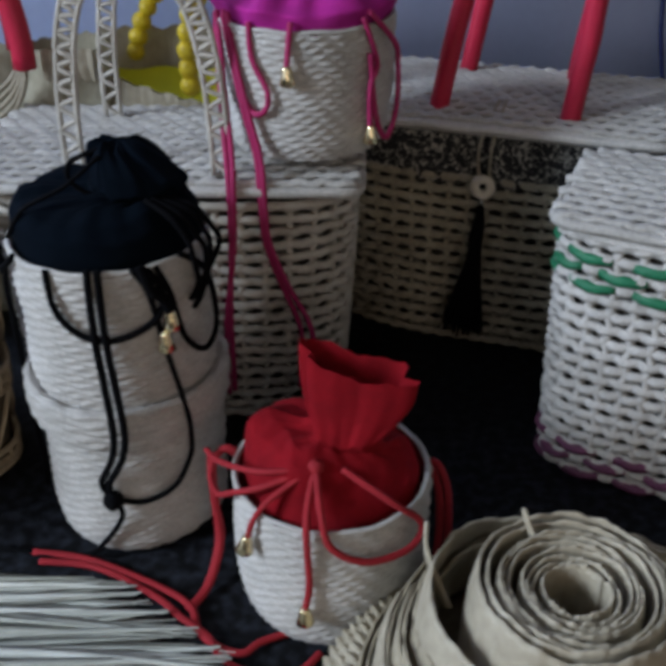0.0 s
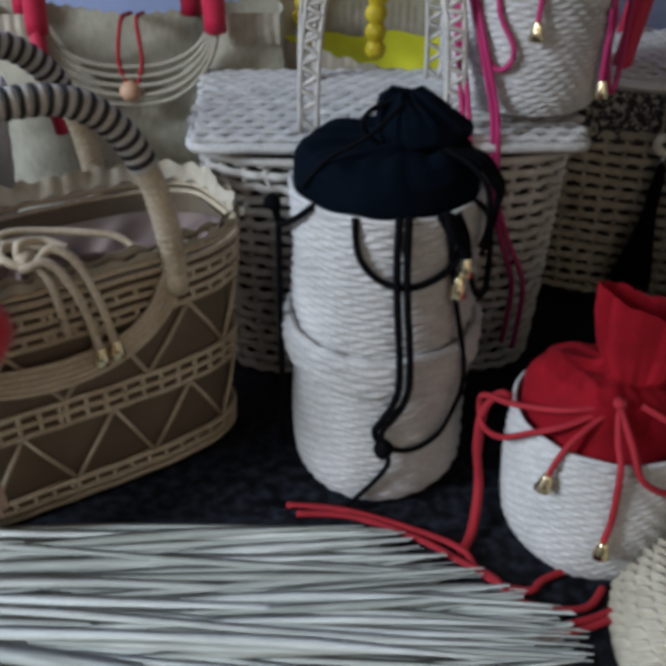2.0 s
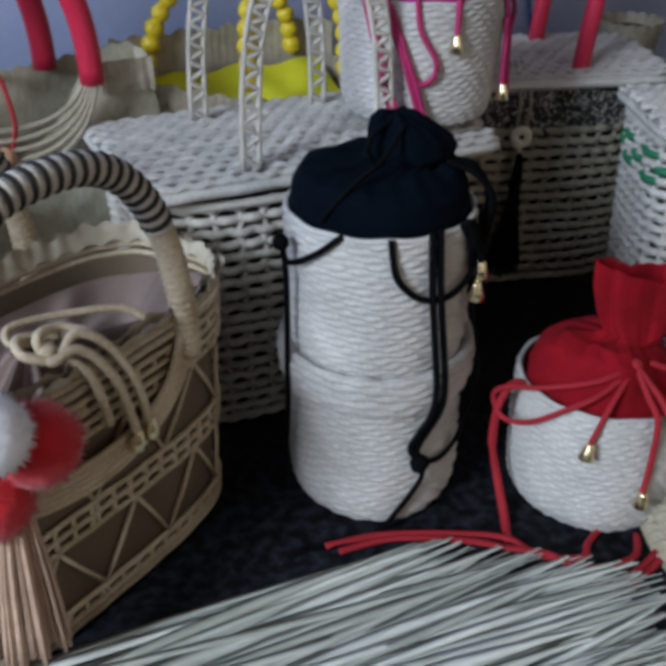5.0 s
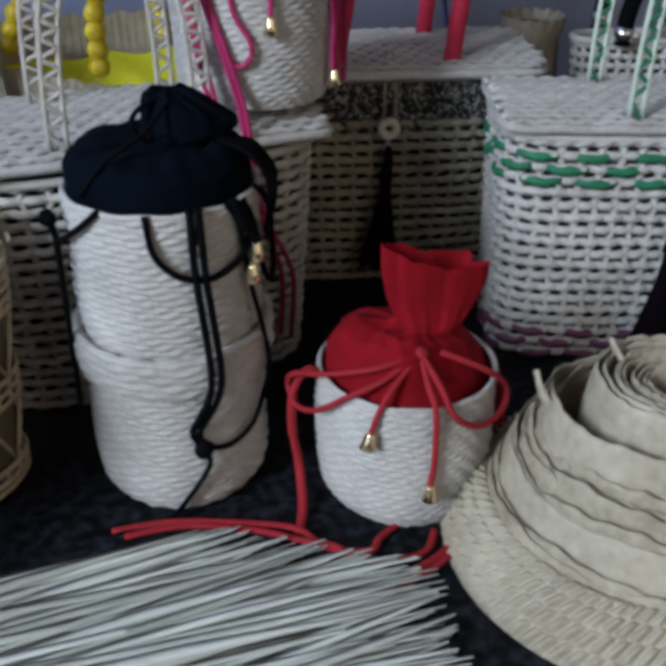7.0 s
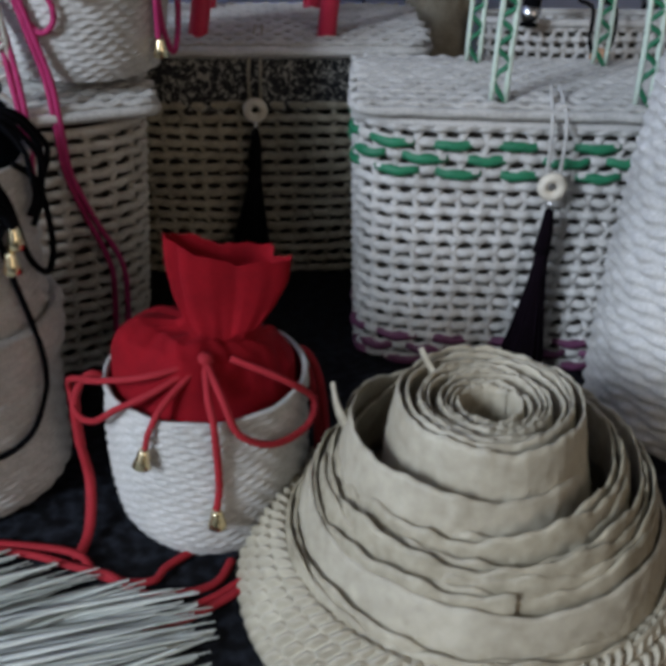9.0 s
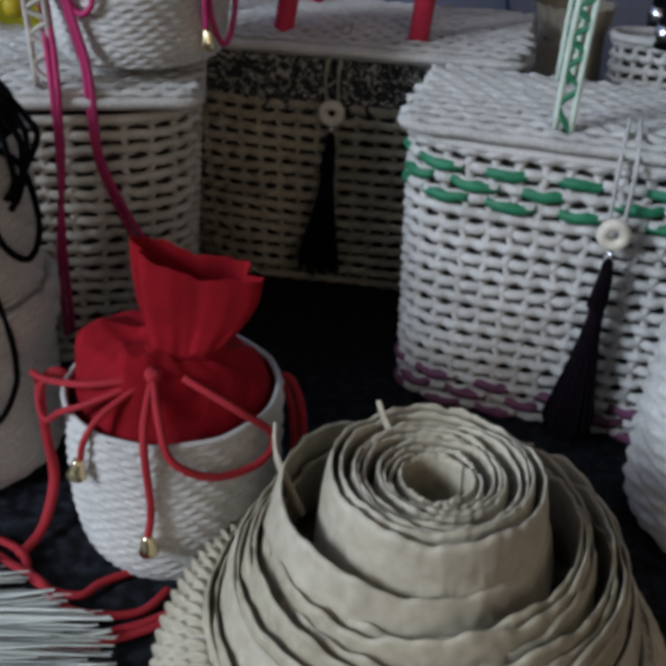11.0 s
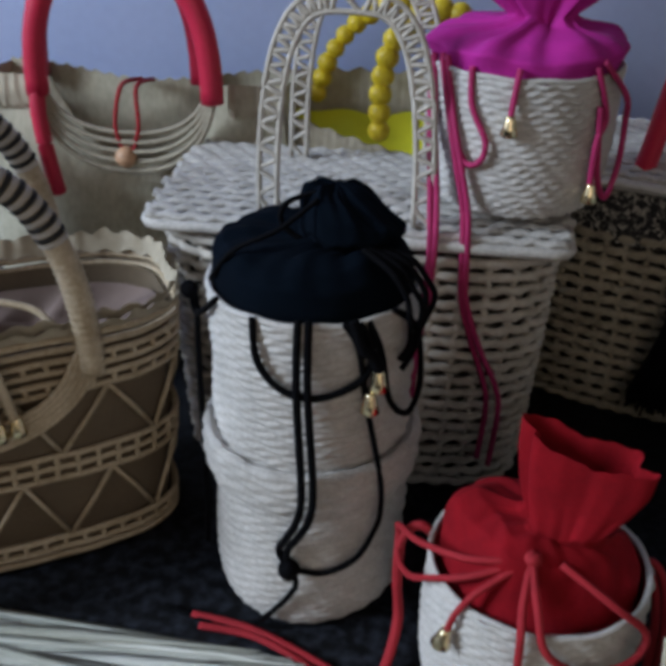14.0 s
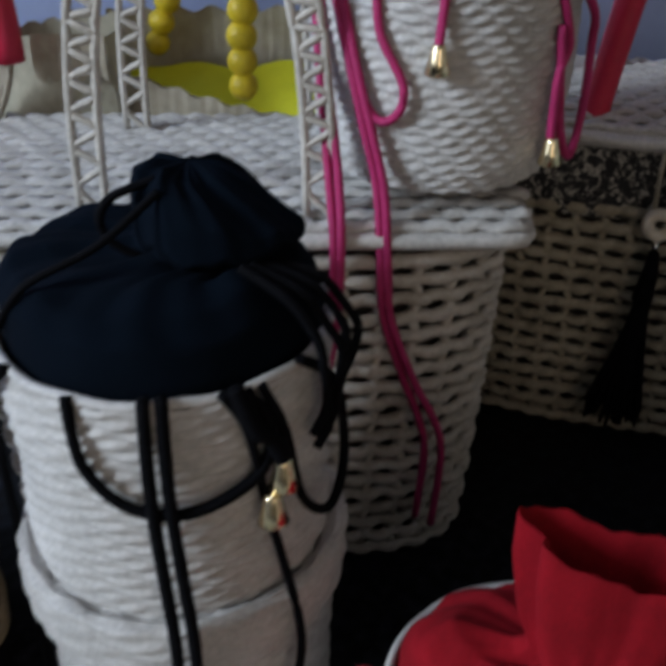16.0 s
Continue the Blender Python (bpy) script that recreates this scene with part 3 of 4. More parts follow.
def pull_tassel(parent, top, ring, bottom, mat, flare, loop_from, cordmat, bias=0.0):
    """A looped cord through a wooden ring, with a long thread tassel under it."""
    t, r0 = np.array(top), np.array(ring)
    for d in (-0.0045, 0.0045):
        part("loop_cord", tube(spline([(loop_from[0] + d * 0.6, loop_from[1], loop_from[2]), (t[0] + d, t[1] - 0.002, t[2]), (r0[0] + d * 0.9, r0[1] - 0.001, r0[2] + 0.006)], 16), 0.0013, 6), cordmat, parent)
    th = np.arange(28) / 28 * 2 * math.pi
    part("ring", tube(np.stack([r0[0] + 0.0062 * np.cos(th), np.full(28, r0[1] - 0.003), r0[2] + 0.0062 * np.sin(th)], -1), 0.0036, 8, True, up=(0, 1, 0)), RING_WOOD, parent, "round cream wooden ring")
    part("ferrule", tube([(r0[0], r0[1] - 0.003, r0[2] - 0.009), (r0[0], r0[1] - 0.003, r0[2] - 0.017)], 0.0016, 8, up=(0, 1, 0)), SILVER, parent)
    s = Shape()
    z1, z2 = r0[2] - 0.016, bottom
    tube([(r0[0], r0[1] - 0.004, z1), (r0[0], r0[1] - 0.004, z1 - 0.012), (r0[0] + bias * 0.3, r0[1] - 0.004, z1 - 0.03)], [0.003, 0.0045, 0.006], 10, shape=s, up=(0, 1, 0))
    tube([(r0[0], r0[1] - 0.004, z1 - 0.01), (r0[0] + bias * 0.3, r0[1] - 0.004, z1 * 0.6 + z2 * 0.4), (r0[0] + bias * 0.9, r0[1] - 0.004, z2 + 0.012)], [0.004, flare * 0.32, flare * 0.42], 12, shape=s, up=(0, 1, 0), flat=1.0)
    for k in range(130):
        a, q = random.random() * 6.283, random.random() ** 0.5
        ex, ey = flare * q * math.cos(a), flare * 0.55 * q * math.sin(a)
        tube(spline([(r0[0] + 0.15 * ex, r0[1] - 0.004 + 0.15 * ey, z1 - 0.004), (r0[0] + 0.32 * ex + bias * 0.3, r0[1] - 0.004 + 0.5 * ey, z1 * 0.6 + z2 * 0.4), (r0[0] + ex + bias, r0[1] - 0.004 + ey, z2 + 0.016 * random.random())], 6), 0.0009, 4, shape=s, up=(0, 1, 0))
    part("tassel", s, mat, parent, "long thread tassel")


# white basket
white = thing("lidded_basket", pose(-0.113, 0.643, 0, 0, 0, -1.5), "white openwork straw basket with woven lid and ladder handles", "basket")
net_basket(white, 0.130, 0.073, 0.176, 4.0, 0.91, 19, 42, NET_STRAW, INSIDE_SHADE_AND_LEG, strand=0.0034, stake=0.0029)
part("rim_cord", ring_cord(0.132, 0.075, 4.0, 0.1775, 0.0032), NET_STRAW, white)
woven_lid(white, 0.133, 0.077, 20, 0.186, 0.009, LID_STRAW)
for y in (-0.066, 0.044):
    ladder_handle(white, (-0.054, y, 0.196), (0.042, y, 0.196), 0.130, NET_STRAW, 0.011)

# basket with black lace
dark = thing("lidded_basket", pose(0.1385, 0.740, 0, 0, 0, -18), "beige lidded straw basket with black lace and red handles", "basket")
net_basket(dark, 0.134, 0.067, 0.150, 4.0, 0.90, 15, 46, BEIGE_STRAW, INSIDE_SHADE_AND_LEG, strand=0.0036)
n_ = 120
ox_, oy_ = oval(0.135, 0.068, 4.0, n_)
part("lace_band", sheet(lambda u, v: (np.interp(u, np.arange(n_ + 1) / n_, np.r_[ox_, ox_[0]]) * (1.0 + 0.012 * np.sin(40 * u)), np.interp(u, np.arange(n_ + 1) / n_, np.r_[oy_, oy_[0]]) * (1.0 + 0.02 * np.sin(55 * u + 3 * v)), 0.146 + 0.042 * v), n_, 6), LACE, dark, "black lace band")
woven_lid(dark, 0.137, 0.075, 12.0, 0.190, 0.010, LID_STRAW)
for x0, y in ((-0.043, -0.054), (0.056, -0.054), (-0.040, 0.046), (0.050, 0.046)):
    bow = (0.005, 0.012, 0.025) if x0 < 0 else (0.003, 0.007, 0.003)
    part("handle", tube(spline([(x0, y, 0.198), (x0 + bow[0], y, 0.230), (x0 + bow[1], y, 0.27), (x0 + bow[2], y, 0.315), (0.020, y, 0.340)], 30), 0.0075, 12, up=(0, 1, 0)), RED_TUBE, dark, "glossy red tube handle")
pull_tassel(dark, (0.000, -0.079, 0.184), (0.000, -0.077, 0.150), 0.018, TASSEL_BLACK, 0.017, (0.004, -0.042, 0.206), BEIGE_STRAW, -0.006)

# green and white basket
green = thing("lidded_basket", pose(0.261, 0.527, 0, 0, 0, -24.4), "white lidded straw basket with green and plum woven rows", "basket")
net_basket(green, 0.112, 0.059, 0.180, 5.0, 0.94, 19, 42, WHITE_STRAW, INSIDE_SHADE_AND_LEG, ((0, 2, PLUM_STRAW), (15, 17, GREEN_STRAW)), strand=0.0036, stake=0.0032)
part("rim_cord", ring_cord(0.113, 0.060, 5.0, 0.1825, 0.0030), WHITE_STRAW, green)
woven_lid(green, 0.1145, 0.062, 14, 0.188, 0.008, LID_STRAW, crown=0.003)
for x, y in ((-0.022, -0.055), (-0.029, 0.042)):
    ladder_handle(green, (x, y, 0.196), (x + 0.091, y, 0.196), 0.150, MINT_STRAW, 0.009, GREEN_STRAW)
pull_tassel(green, (0.016, -0.067, 0.187), (0.016, -0.070, 0.147), 0.006, TASSEL_PLUM, 0.0165, (0.016, -0.040, 0.204), WHITE_STRAW, -0.005)

# pink drawstring bag on the lid
pink = thing("drawstring_bag", pose(-0.018, 0.624, 0.2045), "cream straw bag with magenta drawstring cloth, on a basket lid", "bag")
part("body", woven_wall([(0.001, 0.001), (0.044, 0.0005), (0.050, 0.003), (0.0535, 0.012), (0.056, 0.04), (0.0575, 0.084)], amp=0.0018, stitches=30, seed=5.2), WHITE_STRAW, pink)
rim_ring(0.0573, 0.085, 0.0017, WHITE_STRAW, pink)
gathered(pink, [(0, 0, 0.076, 0.0535, 0.0535, 0, 0, 0), (0, 0, 0.087, 0.0565, 0.0560, 0, 0.012, 0), (0, 0, 0.096, 0.0605, 0.0580, 0, 0.035, 0), (0.001, 0, 0.103, 0.0500, 0.0460, 0, 0.08, 0), (0.005, -0.004, 0.107, 0.0250, 0.0210, 5, 0.15, 0), (0.006, -0.005, 0.111, 0.0165, 0.0130, 8, 0.18, 0), (0.007, -0.004, 0.121, 0.0300, 0.0160, 8, 0.16, 0), (0.009, -0.002, 0.138, 0.0460, 0.0200, 8, 0.13, 0), (0.009, 0, 0.152, 0.0510, 0.0220, 8, 0.12, 0)], PINK_CLOTH, 6, 2.2, "gathered magenta cotton cloth", ripple=0.002)
K = 0.0590
for pts in ([(-7, 0.092, 0), (-8, 0.080, 0.002), (-9, 0.066, 0.004)], [(38, 0.092, 0), (47, 0.064, 0.003), (42, 0.050, 0.003), (42, 0.024, 0.003)], [(-34, 0.090, 0), (-31, 0.069, 0.002), (-21, 0.050, 0.003), (-23, 0.038, 0.003), (-32, 0.036, 0.003), (-44, 0.058, 0.003), (-58, 0.090, 0)], [(42, 0.095, 0), (60, 0.074, 0.006), (66, 0.058, 0.006), (66, 0.030, 0.006), (54, 0.014, 0.006), (46, 0.030, 0.004), (42, 0.07, 0.002)]):
    cord(pink, on_round(pts, K), 0.0019, PINK_CORD)
cone_end(on_round([(-9, 0.067, 0.004)], K)[0], 0.012, pink)
cone_end(on_round([(42, 0.025, 0.004)], K)[0], 0.012, pink)
for pts in ([(-0.050, -0.028, 0.092), (-0.044, -0.044, 0.062), (-0.037, -0.052, 0.032), (-0.031, -0.056, 0.006), (-0.029, -0.062, -0.025), (-0.027, -0.063, -0.050), (-0.018, -0.062, -0.080), (-0.008, -0.060, -0.108), (-0.004, -0.058, -0.130), (-0.006, -0.056, -0.172)],
            [(-0.047, -0.032, 0.092), (-0.041, -0.046, 0.060), (-0.034, -0.054, 0.032), (-0.028, -0.058, 0.006), (-0.026, -0.064, -0.025), (-0.024, -0.065, -0.050), (-0.012, -0.064, -0.084), (0.000, -0.062, -0.110), (0.004, -0.060, -0.132), (0.002, -0.058, -0.176)],
            [(-0.056, -0.018, 0.088), (-0.054, -0.036, 0.048), (-0.051, -0.052, 0.012), (-0.049, -0.064, -0.018), (-0.050, -0.064, -0.055), (-0.053, -0.062, -0.110), (-0.054, -0.060, -0.172)],
            [(-0.055, -0.020, 0.090), (-0.051, -0.038, 0.048), (-0.047, -0.054, 0.012), (-0.046, -0.066, -0.018), (-0.048, -0.066, -0.055), (-0.056, -0.064, -0.110), (-0.058, -0.062, -0.174)]):
    cord(pink, pts, 0.0019, PINK_CORD, "strap", "long magenta cord shoulder strap", 60)

# ---- tan basket with arched handles ----
tan = thing("open_basket", pose(-0.3475, 0.4911, 0, 0, 0, 29), "tan openwork straw basket with taupe drawstring lining and striped handles", "basket")
TA, TB, TP = 0.136, 0.058, 3.6


def tan_ring(z, grow=0.0, n=160):
    k = 0.93 + 0.07 * min(1, z / 0.15)
    return oval(TA * k + grow, TB * k + grow, TP, n)


def tan_cord(z, r, grow=0.0, wave=0.0, name="cord"):
    x, y = tan_ring(z, grow)
    return part(name, tube(np.stack([x, y, z + wave * np.sin(np.arange(len(x)) * 0.7)], -1), r, 6, True), TAN_CORD, tan)


nn = 160


def tan_wall(u, v):
    z = 0.002 + 0.150 * v
    k = (0.93 + 0.07 * v) * 0.965
    x, y = oval(TA, TB, TP, nn)
    return np.interp(u, np.arange(nn + 1) / nn, np.r_[x, x[0]]) * k, np.interp(u, np.arange(nn + 1) / nn, np.r_[y, y[0]]) * k, z


lin = sheet(tan_wall, nn, 4)
lin.f.append(tuple(range(nn))[::-1])
part("lining", lin, BROWN_LINING, tan, "brown cotton lining")
for z in (0.004, 0.010, 0.018, 0.064, 0.072, 0.080, 0.124, 0.131, 0.138, 0.145, 0.152, 0.158):
    tan_cord(z, 0.0021 if z > 0.02 else 0.0024, wave=0.0003)
for z0, z1 in ((0.010, 0.018), (0.064, 0.072), (0.072, 0.080), (0.124, 0.131), (0.138, 0.145)):
    x0, y0 = tan_ring(z0)
    x1, y1 = tan_ring(z1)
    for j in range(0, 160, 3):
        part("rung", tube([(x0[j], y0[j], z0), (x1[j], y1[j], z1)], 0.0020, 5, up=(x0[j], y0[j], 0.01)), TAN_CORD, tan)
for z0, z1 in ((0.019, 0.063), (0.081, 0.123)):
    x0, y0 = tan_ring(z0)
    x1, y1 = tan_ring(z1)
    for turn in range(12):
        j, k, e = (round((turn + half) * 160 / 12) % 160 for half in (0, 0.5, 1))
        for a, b in ((j, k), (e, k)):
            part("brace", tube([(x0[a], y0[a], z0), ((x0[a] + x1[b]) / 2 * 1.01, (y0[a] + y1[b]) / 2 * 1.01, (z0 + z1) / 2), (x1[b], y1[b], z1)], 0.0017, 5), TAN_CORD, tan)
# scalloped straw ruffle round the mouth
for k, (z, g, ph) in enumerate(((0.159, 0.000, 0.0), (0.162, -0.004, 1.7))):
    x, y = oval(TA, TB, TP, 320)

    def ruffle(u, v, g=g, ph=ph, z=z):
        gx = np.interp(u, np.arange(321) / 320, np.r_[x, x[0]])
        gy = np.interp(u, np.arange(321) / 320, np.r_[y, y[0]])
        nx, ny = gx / TA ** 2, gy / TB ** 2
        ln = np.hypot(nx, ny)
        w = g + 0.004 * v + v * (0.0011 * np.sin(u * 2 * math.pi * 53 + ph + 2 * np.sin(u * 31)) + 0.0012 * np.sin(u * 2 * math.pi * 17 + 2 * ph))
        return gx + w * nx / ln, gy + w * ny / ln, z + (0.0085 + 0.004 * (gy > 0)) * v * (0.86 + 0.10 * np.abs(np.sin(u * math.pi * 57 + ph + np.sin(u * 43))) + 0.07 * np.sin(u * 91 + ph)) + 0.0015 * np.sin(u * 260)

    part("ruffle", sheet(ruffle, 320, 3), BRAID_PALE, tan, "scalloped pale straw edging")


def tan_cloth(u, v):
    gx, gy = oval(TA * 0.93, TB * 0.92, TP, nn)
    x = np.interp(u, np.arange(nn + 1) / nn, np.r_[gx, gx[0]])
    y = np.interp(u, np.arange(nn + 1) / nn, np.r_[gy, gy[0]])
    th = u * 2 * math.pi
    k = 1 - 0.93 * v
    fold = np.sin(9 * th + 3 * v) + 0.6 * np.sin(17 * th + 1 - 5 * v)
    return x * k - 0.006 * v, y * k - 0.030 * v, 0.158 - 0.018 * (1 - v) * np.clip((y + 0.03) / 0.06, 0, 1) + 0.012 * v - (0.020 + 0.014 * np.clip((y + 0.03) / 0.06, 0, 1) + 0.010 * np.clip(-x / TA + 0.3, 0, 1)) * np.sin(math.pi * np.clip(v * 1.02, 0, 1)) + 0.0090 * fold * np.sin(math.pi * v) ** 0.7 * (1 - 0.3 * v)


part("drawstring_cloth", sheet(tan_cloth, nn, 30), TAUPE, tan, "taupe drawstring cloth gathered in folds")


def striped_handle(y, tilt):
    u = np.linspace(0, 1, 140)
    ang = math.pi * (1 - u)
    x = -0.002 + 0.078 * np.sign(np.cos(ang)) * np.abs(np.cos(ang)) ** 0.75
    z = 0.136 + 0.128 * np.abs(np.sin(ang)) ** 0.85
    line = np.stack([x, y + tilt * np.sin(ang), z], -1)
    r = 0.0072 + 0.0006 * np.sin(ang)
    holder = part("handle", tube(line, r, 12, up=(0, 1, 0)), TAN_CORD, tan, "tan straw handle wrapped in black and white")
    d = np.r_[0, np.cumsum(np.linalg.norm(np.diff(line, axis=0), axis=1))]
    a, b = 0.24 * d[-1], 0.76 * d[-1]
    count = 50
    for i in range(count):
        s = a + (b - a) * (i + 0.5) / count
        p = np.array([[np.interp(s + o, d, line[:, q]) for q in range(3)] for o in (-0.0016, -0.0008, 0.0008, 0.0016)])
        black = i % 2 == 0
        part("wrap", tube(p, [0.0078, 0.0087, 0.0087, 0.0078] if black else [0.0076, 0.0083, 0.0083, 0.0076], 12, up=(0, 1, 0)), WRAP_BLACK if black else WRAP_WHITE, holder)
    for i in range(16):
        for side in (0, 1):
            s = d[-1] * (0.02 + 0.21 * i / 16)
            s = s if side == 0 else d[-1] - s
            p = np.array([[np.interp(s + o, d, line[:, q]) for q in range(3)] for o in (-0.0012, 0.0, 0.0012)])
            part("binding", tube(p, [0.0074, 0.0081, 0.0074], 10, up=(0, 1, 0)), TAN_CORD, holder)


striped_handle(-0.0605, 0.004)
striped_handle(0.0690, -0.004)
for k in range(5):
    g = 0.0035 * k
    fy = -TB - 0.003 - 0.0005 * k
    cord(tan, [(-0.080 + 0.5 * g, fy + 0.002, 0.150), (-0.074 + g, fy, 0.126 + 0.3 * g), (-0.045 + 0.4 * g, fy - 0.001, 0.104 + g), (0.0, fy - 0.002, 0.096 + 1.25 * g), (0.042 - 0.4 * g, fy - 0.001, 0.104 + g), (0.070 - g, fy, 0.126 + 0.3 * g), (0.076 - 0.5 * g, fy + 0.002, 0.150)], 0.0019, TAN_CORD, "arc_cord")
cord(tan, [(-0.002, -0.034, 0.172), (-0.014, -0.028, 0.176), (-0.008, -0.022, 0.180), (0.016, -0.026, 0.177), (0.048, -0.038, 0.171), (0.058, -0.048, 0.164)], 0.0022, TAN_CORD)
cord(tan, [(0.010, -0.036, 0.172), (-0.010, -0.030, 0.177), (-0.016, -0.040, 0.174), (-0.004, -0.050, 0.170), (0.008, -0.050, 0.178), (0.018, -0.058, 0.172), (0.025, -0.071, 0.150), (0.030, -0.072, 0.122)], 0.0027, TAN_CORD, n=50)
cord(tan, [(-0.008, -0.044, 0.170), (-0.006, -0.040, 0.180), (0.008, -0.038, 0.178), (0.018, -0.046, 0.174)], 0.0027, TAN_CORD)
cord(tan, [(-0.002, -0.050, 0.170), (0.002, -0.064, 0.164), (0.003, -0.071, 0.148), (0.005, -0.071, 0.134)], 0.0026, TAN_CORD)
cord(tan, [(0.000, -0.040, 0.174), (-0.008, -0.050, 0.170), (0.004, -0.058, 0.174), (0.014, -0.069, 0.156), (0.021, -0.072, 0.120)], 0.0027, TAN_CORD)
part("knot", ball((-0.005, -0.044, 0.171), 0.0062, 12, 8, rough=0.2), TAN_CORD, tan, "tan cord knot")
cone_end((0.031, -0.072, 0.123), 0.012, tan)
cone_end((0.021, -0.072, 0.121), 0.012, tan)


# ---- pompom charm hanging on the tan basket ----
def pompom(c, r, mat, parent, hairs=700):
    s = ball(c, r * 0.86, 24, 16, rough=0.06)
    for _ in range(hairs):
        d = Vector((random.gauss(0, 1), random.gauss(0, 1), random.gauss(0, 1))).normalized()
        p = Vector(c) + d * r * 0.7
        q = Vector(c) + d * r * (0.94 + 0.12 * random.random())
        w = d.orthogonal().normalized() * 0.0007
        k = d.cross(w)
        s.add([tuple(p + w), tuple(p - w), tuple(p + k), tuple(q)], [(0, 1, 3), (1, 2, 3), (2, 0, 3)])
    return part("pompom", s, mat, parent)


charm = thing("bag_charm", pose(-0.360, 0.392, 0.165), "red and white wool pompom charm with a tan tassel", "charm")
pompom((0.012, 0.004, -0.006), 0.023, POM_RED, charm)
pompom((-0.009, -0.012, 0.016), 0.021, POM_WHITE, charm)
pompom((-0.012, 0.004, -0.030), 0.022, POM_RED, charm)
s = Shape()
for k in range(90):
    a, q = random.random() * 6.283, random.random() ** 0.5
    ex, ey = 0.019 * q * math.cos(a), 0.012 * q * math.sin(a)
    tube(spline([(-0.004 + 0.35 * ex, 0.35 * ey, -0.030), (-0.006 + 0.7 * ex, 0.7 * ey, -0.07), (-0.008 + ex, ey, -0.118 - 0.010 * random.random())], 5), 0.0011, 4, shape=s, up=(0, 1, 0))
part("tassel", s, TASSEL_TAN, charm, "rose-tan thread tassel")
cord(charm, [(-0.004, 0.0, 0.0), (-0.010, 0.014, 0.04), (-0.018, 0.030, 0.072), (-0.022, 0.050, 0.088)], 0.0014, RED_CORD, "hanging_cord")


# ---- beige bag with red handles, behind ----
back = thing("handbag", pose(-0.302, 0.745, 0), "beige straw cloth handbag with red tube handles and corded neckline", "bag")
BW = 0.128


def bag_panel(y0, top, belly, nu=60, nv=30):
    def fn(u, v):
        x = (u - 0.5) * 2 * BW * (1 - 0.10 * v ** 2)
        t = top((u - 0.5) * 2)
        z = t * v
        y = y0 - belly * np.sin(math.pi * np.clip(v, 0, 1) ** 0.8) * (1 - (2 * u - 1) ** 4) + 0.0012 * np.sin(90 * x) * np.sin(40 * v)
        return x, y, z
    return sheet(fn, nu, nv, False)


def thick(shape, off):
    """The sheet again, off metres behind, so that the cloth has two sides."""
    k = len(shape.v)
    shape.v += [(x, y + off, z) for x, y, z in shape.v]
    shape.f += [tuple(i + k for i in f[::-1]) for f in shape.f]
    return shape


part("back_panel", thick(bag_panel(0.035, lambda q: 0.236 - 0.012 * np.cos(q * math.pi / 2) ** 2 + 0.0015 * np.sin(60 * q), -0.01), 0.003), OLIVE_STRAW, back)
part("front_panel", thick(bag_panel(-0.012, lambda q: np.where(np.abs(q) < 0.56, 0.234 - 0.064 * np.clip(np.cos(q / 0.56 * math.pi / 2), 0, 1) ** 0.8, 0.234), 0.012), 0.003), OLIVE_STRAW, back)
for side in (-1, 1):
    part("side_panel", sheet(lambda u, v, side=side: (side * (BW * (1 - 0.10 * v ** 2) + 0.004 * np.sin(math.pi * u)), -0.012 + 0.048 * u, 0.234 * v), 6, 16, False), OLIVE_STRAW, back)
for side in (-1, 1):
    part("scalloped_trim", thick(sheet(lambda u, v, side=side: (side * (0.076 + 0.040 * u), -0.0165 - 0.002 * np.sin(math.pi * v) + 0.0004 * np.sin(30 * u), 0.2365 - v * (0.022 + 0.004 * np.abs(np.sin(17 * u)))), 60, 6, False), 0.0015), BRAID_PALE, back, "scalloped pale straw trim")
for k in range(5):
    g = 0.0062 * k
    w = 0.070 - 0.0015 * k
    fy = -0.034 + 0.001 * k
    qa = np.linspace(math.pi, 2 * math.pi, 40)
    zb = 0.171 + 0.0072 * k
    part("neck_cord", tube(np.stack([w * np.sign(np.cos(qa)) * np.abs(np.cos(qa)) ** 0.8, np.full(40, fy), 0.242 + (0.242 - zb) * np.sin(qa)], -1), 0.0020, 7), BEIGE_STRAW, back)
for y, w, mid in ((-0.030, 0.067, 0.0), (0.026, 0.067, -0.022)):
    ang = np.linspace(math.pi, 0, 50)
    part("handle", tube(np.stack([mid + w * np.sign(np.cos(ang)) * np.abs(np.cos(ang)) ** 0.7, y + 0.0 * ang, 0.226 + 0.100 * np.sin(ang) ** 0.8], -1), 0.0088, 12, up=(0, 1, 0)), RED_TUBE, back, "glossy red tube handle")
part("ferrule", tube([(-0.067, -0.030, 0.240), (-0.067, -0.031, 0.230)], 0.0062, 10, up=(0, 1, 0)), SILVER, back, "clear shiny handle ferrule")
cord(back, [(-0.067, -0.032, 0.232), (-0.066, -0.036, 0.21), (-0.062, -0.038, 0.18), (-0.058, -0.036, 0.150)], 0.0062, RED_TUBE, "tie", "red strap end")
for d in (-0.005, 0.005):
    cord(back, [(d, 0.030, 0.226), (d * 1.2, -0.018, 0.232), (d * 1.8, -0.030, 0.205), (d * 0.8, -0.031, 0.186)], 0.0017, RED_CORD, "loop_cord")
part("bead", ball((-0.002, -0.032, 0.181), 0.0085, 16, 10), WOOD, back, "round pale wooden bead")

# ---- straw bag with yellow lining and beads ----
yellow = thing("handbag", pose(-0.098, 0.775, 0), "beige straw tote with yellow lining and yellow bead handles", "bag")


